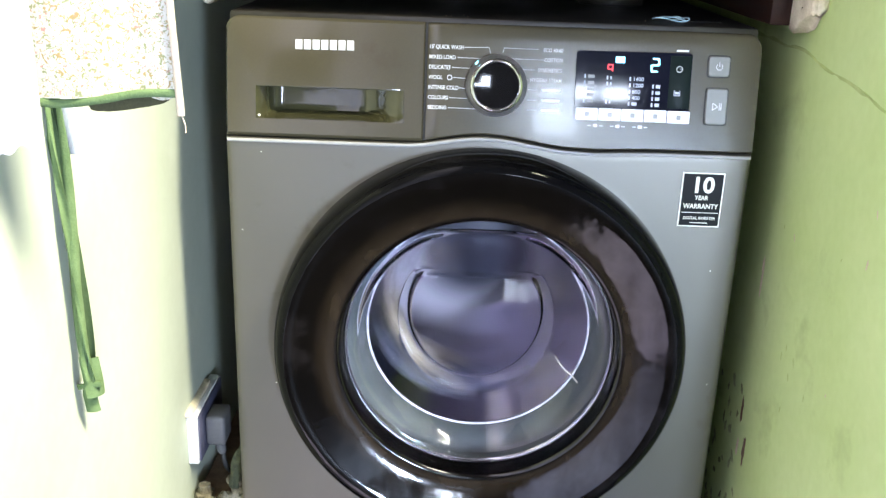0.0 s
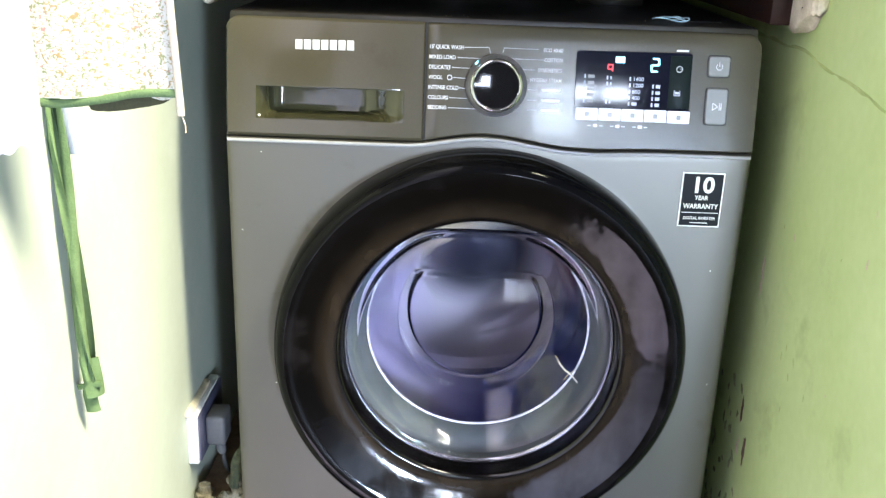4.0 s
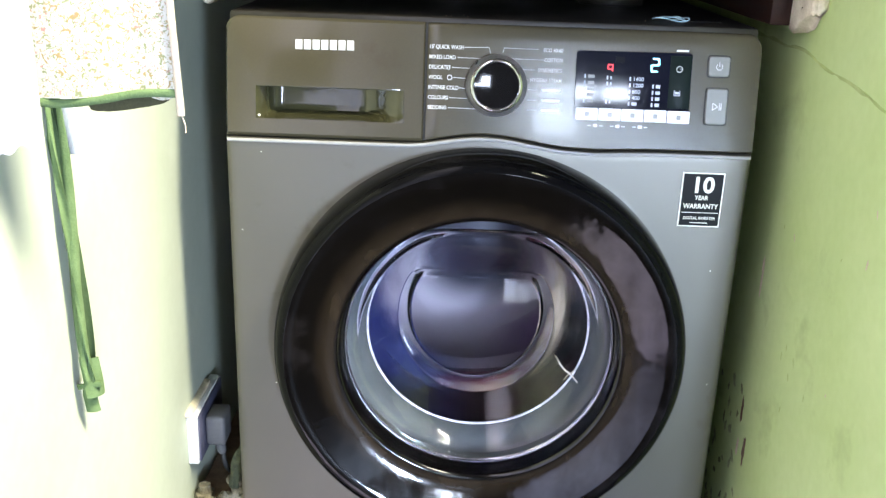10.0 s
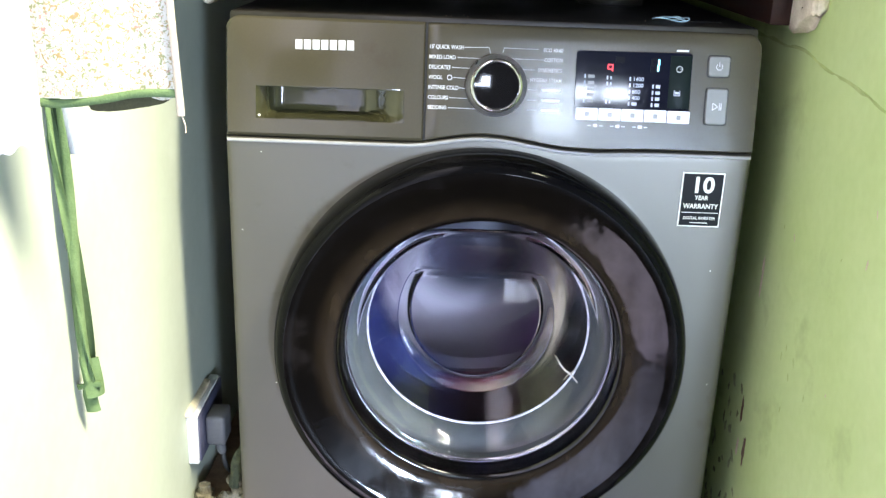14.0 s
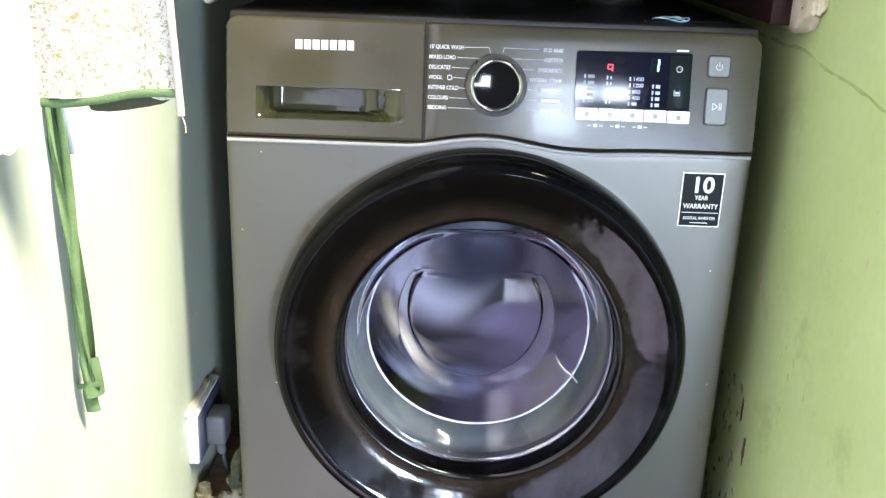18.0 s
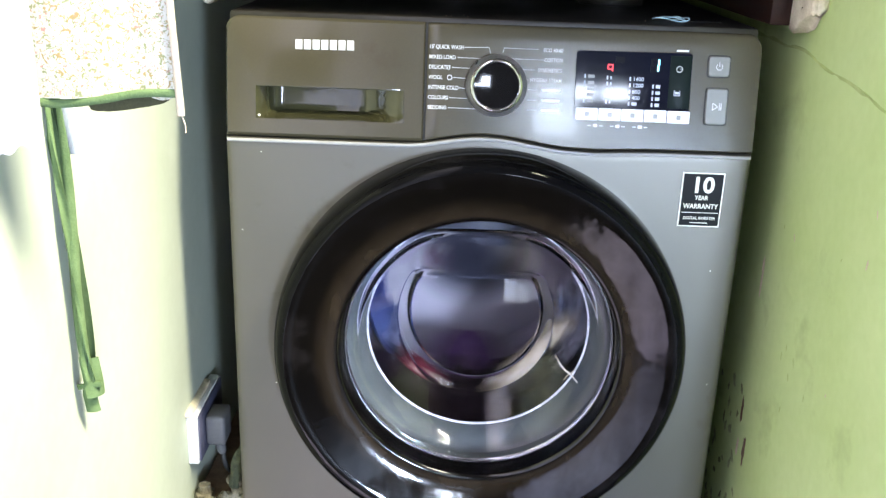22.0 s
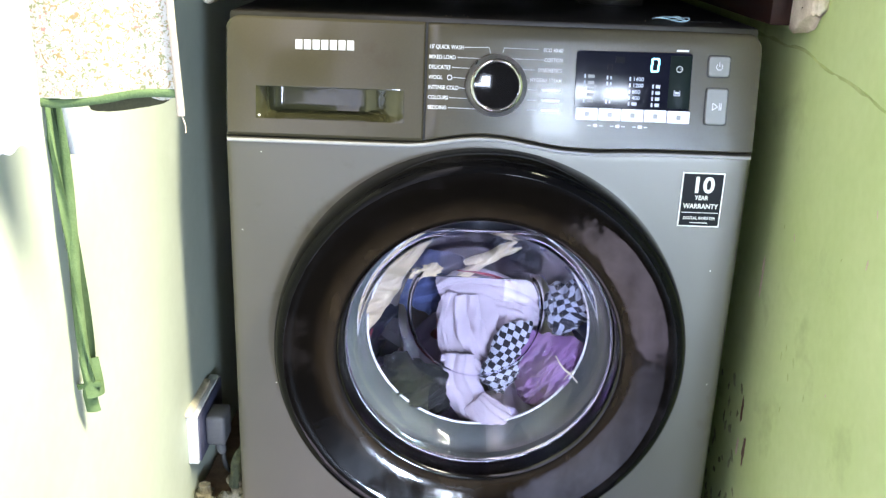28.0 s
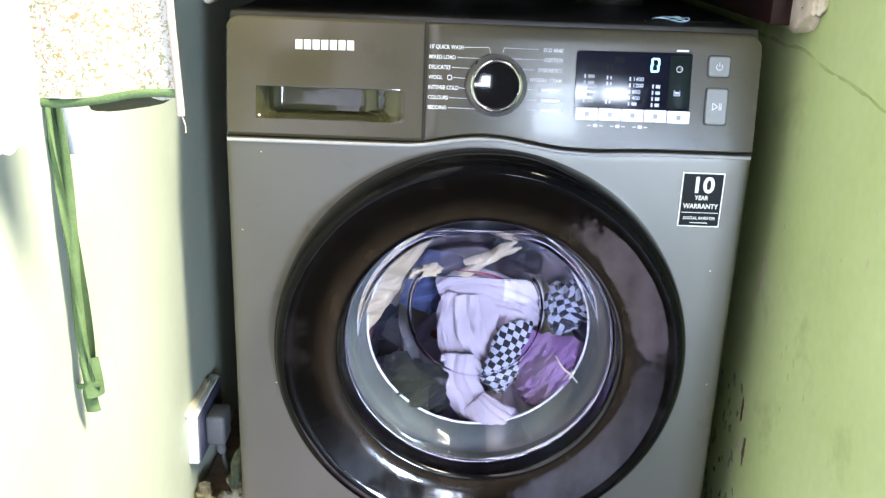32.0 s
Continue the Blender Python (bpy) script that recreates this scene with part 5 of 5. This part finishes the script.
# peeling flakes and the plaster line on the east wall
for i, (y, z, a, b) in enumerate(((0.057, 0.355, 0.0035, 0.017), (0.030, 0.306, 0.004, 0.020), (0.061, 0.535, 0.0025, 0.018), (0.055, 0.30, 0.003, 0.010), (0.063, 0.56, 0.002, 0.008), (-0.05, 0.26, 0.004, 0.010))):
    part("peeled_patch", lump(a, b, 0.0008, 100 + i, 0.0006, 0.0004, 0.9, rings=5, segs=40), RUST if i < 2 else CREAM_PLASTER, wall_e, at=pose(RIGHT - 0.0004, y, z, 0, 0, -90))
part("plaster_ridge", sweep([(RIGHT + 0.0016, y, 0.826 - 0.10 * max(0.0, 0.06 - y) + 0.004 * noise.noise(Vector((y * 14, 0, 0)))) for y in [0.35 - 0.04 * i for i in range(23)]], [0.0026] * 23, 8, 1.0, 0.6, 5, steps=4), GREEN_GRIME, wall_e, "dark uneven plaster ridge")

mr = random.Random(31)
for i in range(46):
    y, z = mr.uniform(0.04, 0.20), 0.15 + 0.26 * mr.random() ** 1.5
    part("mould_patch", lump(mr.uniform(0.0012, 0.0055), mr.uniform(0.0025, 0.010), 0.0006, 300 + i, 0.0006, 0.0003, 0.9, rings=3, segs=20), MOULD if i % 3 else DARK_MOULD, wall_e, at=pose(RIGHT - 0.0003, y, z, 0, mr.uniform(-40, 40), -90))
sr = random.Random(12)
for i in range(14):
    y, z = sr.uniform(-0.22, 0.20), sr.uniform(0.28, 0.80)
    tall = sr.uniform(0.002, 0.006)
    part("scuff", lump(sr.uniform(0.0006, 0.0014), tall, 0.0003, 200 + i, 0.0002, 0.0002, 0.5, rings=4, segs=16), GREEN_GRIME if i % 3 else CREAM_PLASTER, wall_e, at=pose(RIGHT - 0.0002, y, z, 0, sr.uniform(-30, 30), -90))
thread = thing("lint_thread", "pale forked thread caught between gasket and glass", "thread", at=(0.119, 0.050, 0.407))
part("strand", sweep([(-0.017, 0, 0.020), (-0.007, -0.001, 0.006), (0.001, 0.0, -0.002), (0.010, 0, -0.010), (0.017, 0, -0.020)], [0.0006, 0.0010, 0.0015, 0.0012, 0.0008], 8, 1.0, 0.5, 2), CREAM_TAPE, thread)
part("strand", sweep([(-0.003, 0, -0.014), (0.002, -0.001, -0.006), (0.006, 0.0, -0.004), (0.012, 0, 0.003)], [0.0005, 0.0009, 0.0010, 0.0005], 8, 1.0, 0.5, 3), CREAM_TAPE, thread)
for x, z in ((-0.26, 0.695), (-0.285, 0.60), (0.27, 0.57), (-0.25, 0.40), (0.285, 0.42)):
    b = bmesh.new()
    bmesh.ops.create_icosphere(b, subdivisions=1, radius=0.0007)
    part("dried_speck", b, STICKER_WHITE, wm, at=pose(x, 0.0, z))

# ---- movement ----
TURNS = ((0, -99.0), (1, -92.95), (2, -86.9), (3, -81.0), (6, -63.95), (7, -58.2), (8, -52.85), (9, -47.5), (10, -42.6), (11, -37.5), (12, -33.0), (13, -28.85), (14, -24.6),
         (17, -12.5), (18, -9.0), (19, -5.75), (20, -3.0), (21, -0.65), (21.6, 0.5), (21.9, 1.1), (22.4, 2.0), (23.1, 3.0), (23.9, 4.0), (24.5, 4.5), (25.1, 5.0), (25.3, 5.12), (25.6, 5.24), (26.4, 5.64), (27.1, 5.90), (32.0, 5.90))


def turned(t):
    """How far the drum has turned at t seconds, in turns, seen anticlockwise."""
    ts, vs = zip(*TURNS)
    i = max(0, min(len(ts) - 2, sum(1 for s in ts if s <= t) - 1))

    def slope(k):
        if k <= 0 or k >= len(ts) - 1:
            k = min(max(k, 0), len(ts) - 2)
            return (vs[k + 1] - vs[k]) / (ts[k + 1] - ts[k])
        a, b = (vs[k] - vs[k - 1]) / (ts[k] - ts[k - 1]), (vs[k + 1] - vs[k]) / (ts[k + 1] - ts[k])
        return 0.0 if a * b <= 0 else 2 * a * b / (a + b)
    h = ts[i + 1] - ts[i]
    u = (t - ts[i]) / h
    m0, m1 = slope(i), slope(i + 1)
    return ((2 * u ** 3 - 3 * u * u + 1) * vs[i] + (u ** 3 - 2 * u * u + u) * h * m0 + (-2 * u ** 3 + 3 * u * u) * vs[i + 1] + (u ** 3 - u * u) * h * m1)


def between(a, b, u):
    return Matrix.LocRotScale(a.translation.lerp(b.translation, u), a.to_quaternion().slerp(b.to_quaternion(), u), None)


def motions():
    stop = 27.2
    times = [i / FPS for i in range(int(stop * FPS) + 1)] + [32.0]
    spin = [(t, Matrix.Translation(AXIS) @ Matrix.Rotation(-2 * math.pi * turned(t), 4, "Y")) for t in times]
    for ob in [drum] + list({ob.parent: 1 for ob, _, _ in LAUNDRY}) + [gown]:
        walk(ob, spin)
    end = spin[-1][1].inverted()
    # the pieces come off the drum's wall one after the other as it slows, and fall
    falls = {"cloth_edge": [(25.42, pose(-0.05, 0.12, 0.545, 0, 70, 0)), (25.52, pose(-0.005, 0.12, 0.535, 0, 55, 0))],
             "torso": [(25.40, pose(0.045, 0.16, 0.515, 0, 20, 0)), (25.52, pose(0.062, 0.17, 0.415, 0, 50, 0))],
             "shirt_tail": [(25.30, pose(-0.02, 0.150, 0.312, 0, 90, 0)), (25.52, pose(-0.04, 0.150, 0.314, 0, 100, 0))],
             "shirt_front": [(25.30, pose(0.040, 0.150, 0.312, 0, 80, 0)), (25.52, pose(0.045, 0.150, 0.312, 0, 85, 0))],
             "scarf_body": [(25.40, pose(-0.110, 0.115, 0.500, 0, 30, 0)), (25.52, pose(-0.082, 0.120, 0.532, 0, 20, 0))],
             "scarf_fold": [(25.40, pose(-0.125, 0.105, 0.475, 0, 30, 0)), (25.52, pose(-0.120, 0.105, 0.470, 0, 20, 0))],
             "scarf_end": [(25.42, pose(-0.065, 0.12, 0.530, 0, 0, 0)), (25.52, pose(-0.020, 0.125, 0.525, 0, 10, 0))],
             "top_front": [(25.40, pose(0.13, 0.26, 0.440, 0, 60, 0)), (25.52, pose(0.14, 0.24, 0.420, 0, 40, 0))],
             "jumper_front": [(25.40, pose(-0.09, 0.13, 0.370, 0, 40, 0)), (25.52, pose(-0.09, 0.13, 0.365, 0, 30, 0))]}
    for ob, on, rest in LAUNDRY:
        keys = [(25.22, on)]
        for t, at in falls.get(ob.name.split(".")[0], ()):
            keys.append((t, (Matrix.Translation(AXIS) @ Matrix.Rotation(-2 * math.pi * turned(t), 4, "Y")).inverted() @ at))
        keys.append((26.5, end @ rest))
        rows = [(0.0, on)]
        for (t0, m0), (t1, m1) in zip(keys, keys[1:]):
            n = 3 if t1 - t0 < 0.5 else 6
            rows += [(t0 + (t1 - t0) * k / n, between(m0, m1, k / n)) for k in range(n)]
        walk(ob, rows + [keys[-1], (32.0, keys[-1][1])])

    def flips(lit, switches):
        """Turns a lamp face over, a sixth of the way round at a time."""
        ob, home = lit
        angle, rows = (0, [(0.0, home)]) if switches[0] else (180, [(0.0, home @ Matrix.Rotation(math.pi, 4, "X"))])
        for t in switches[1]:
            for k in range(4):
                rows.append((t + k / FPS, home @ Matrix.Rotation(radians(angle + 60 * k), 4, "X")))
            angle += 180
        rows.append((32.0, home @ Matrix.Rotation(radians(angle), 4, "X")))
        walk(ob, rows)
    one, nought = 12.2, 26.5
    flips(SEGMENTS["a"], (True, [one, nought]))
    flips(SEGMENTS["d"], (True, [one, nought]))
    flips(SEGMENTS["e"], (True, [one, nought]))
    flips(SEGMENTS["g"], (True, [one]))
    flips(SEGMENTS["f"], (False, [nought]))
    flips(SEGMENTS["c"], (False, [one]))
    flips(SEGMENTS["b"], (True, []))
    blink = [0.10] + [x for k in range(32) for x in (0.52 + 0.8 * k, 0.92 + 0.8 * k)] + [26.12, 26.48]
    flips(DRUM_SIGN, (True, blink))
    flips(DIAL_LED, (True, blink))
    for s in LOCK_SIGN:
        flips(s, (True, [26.5]))


motions()
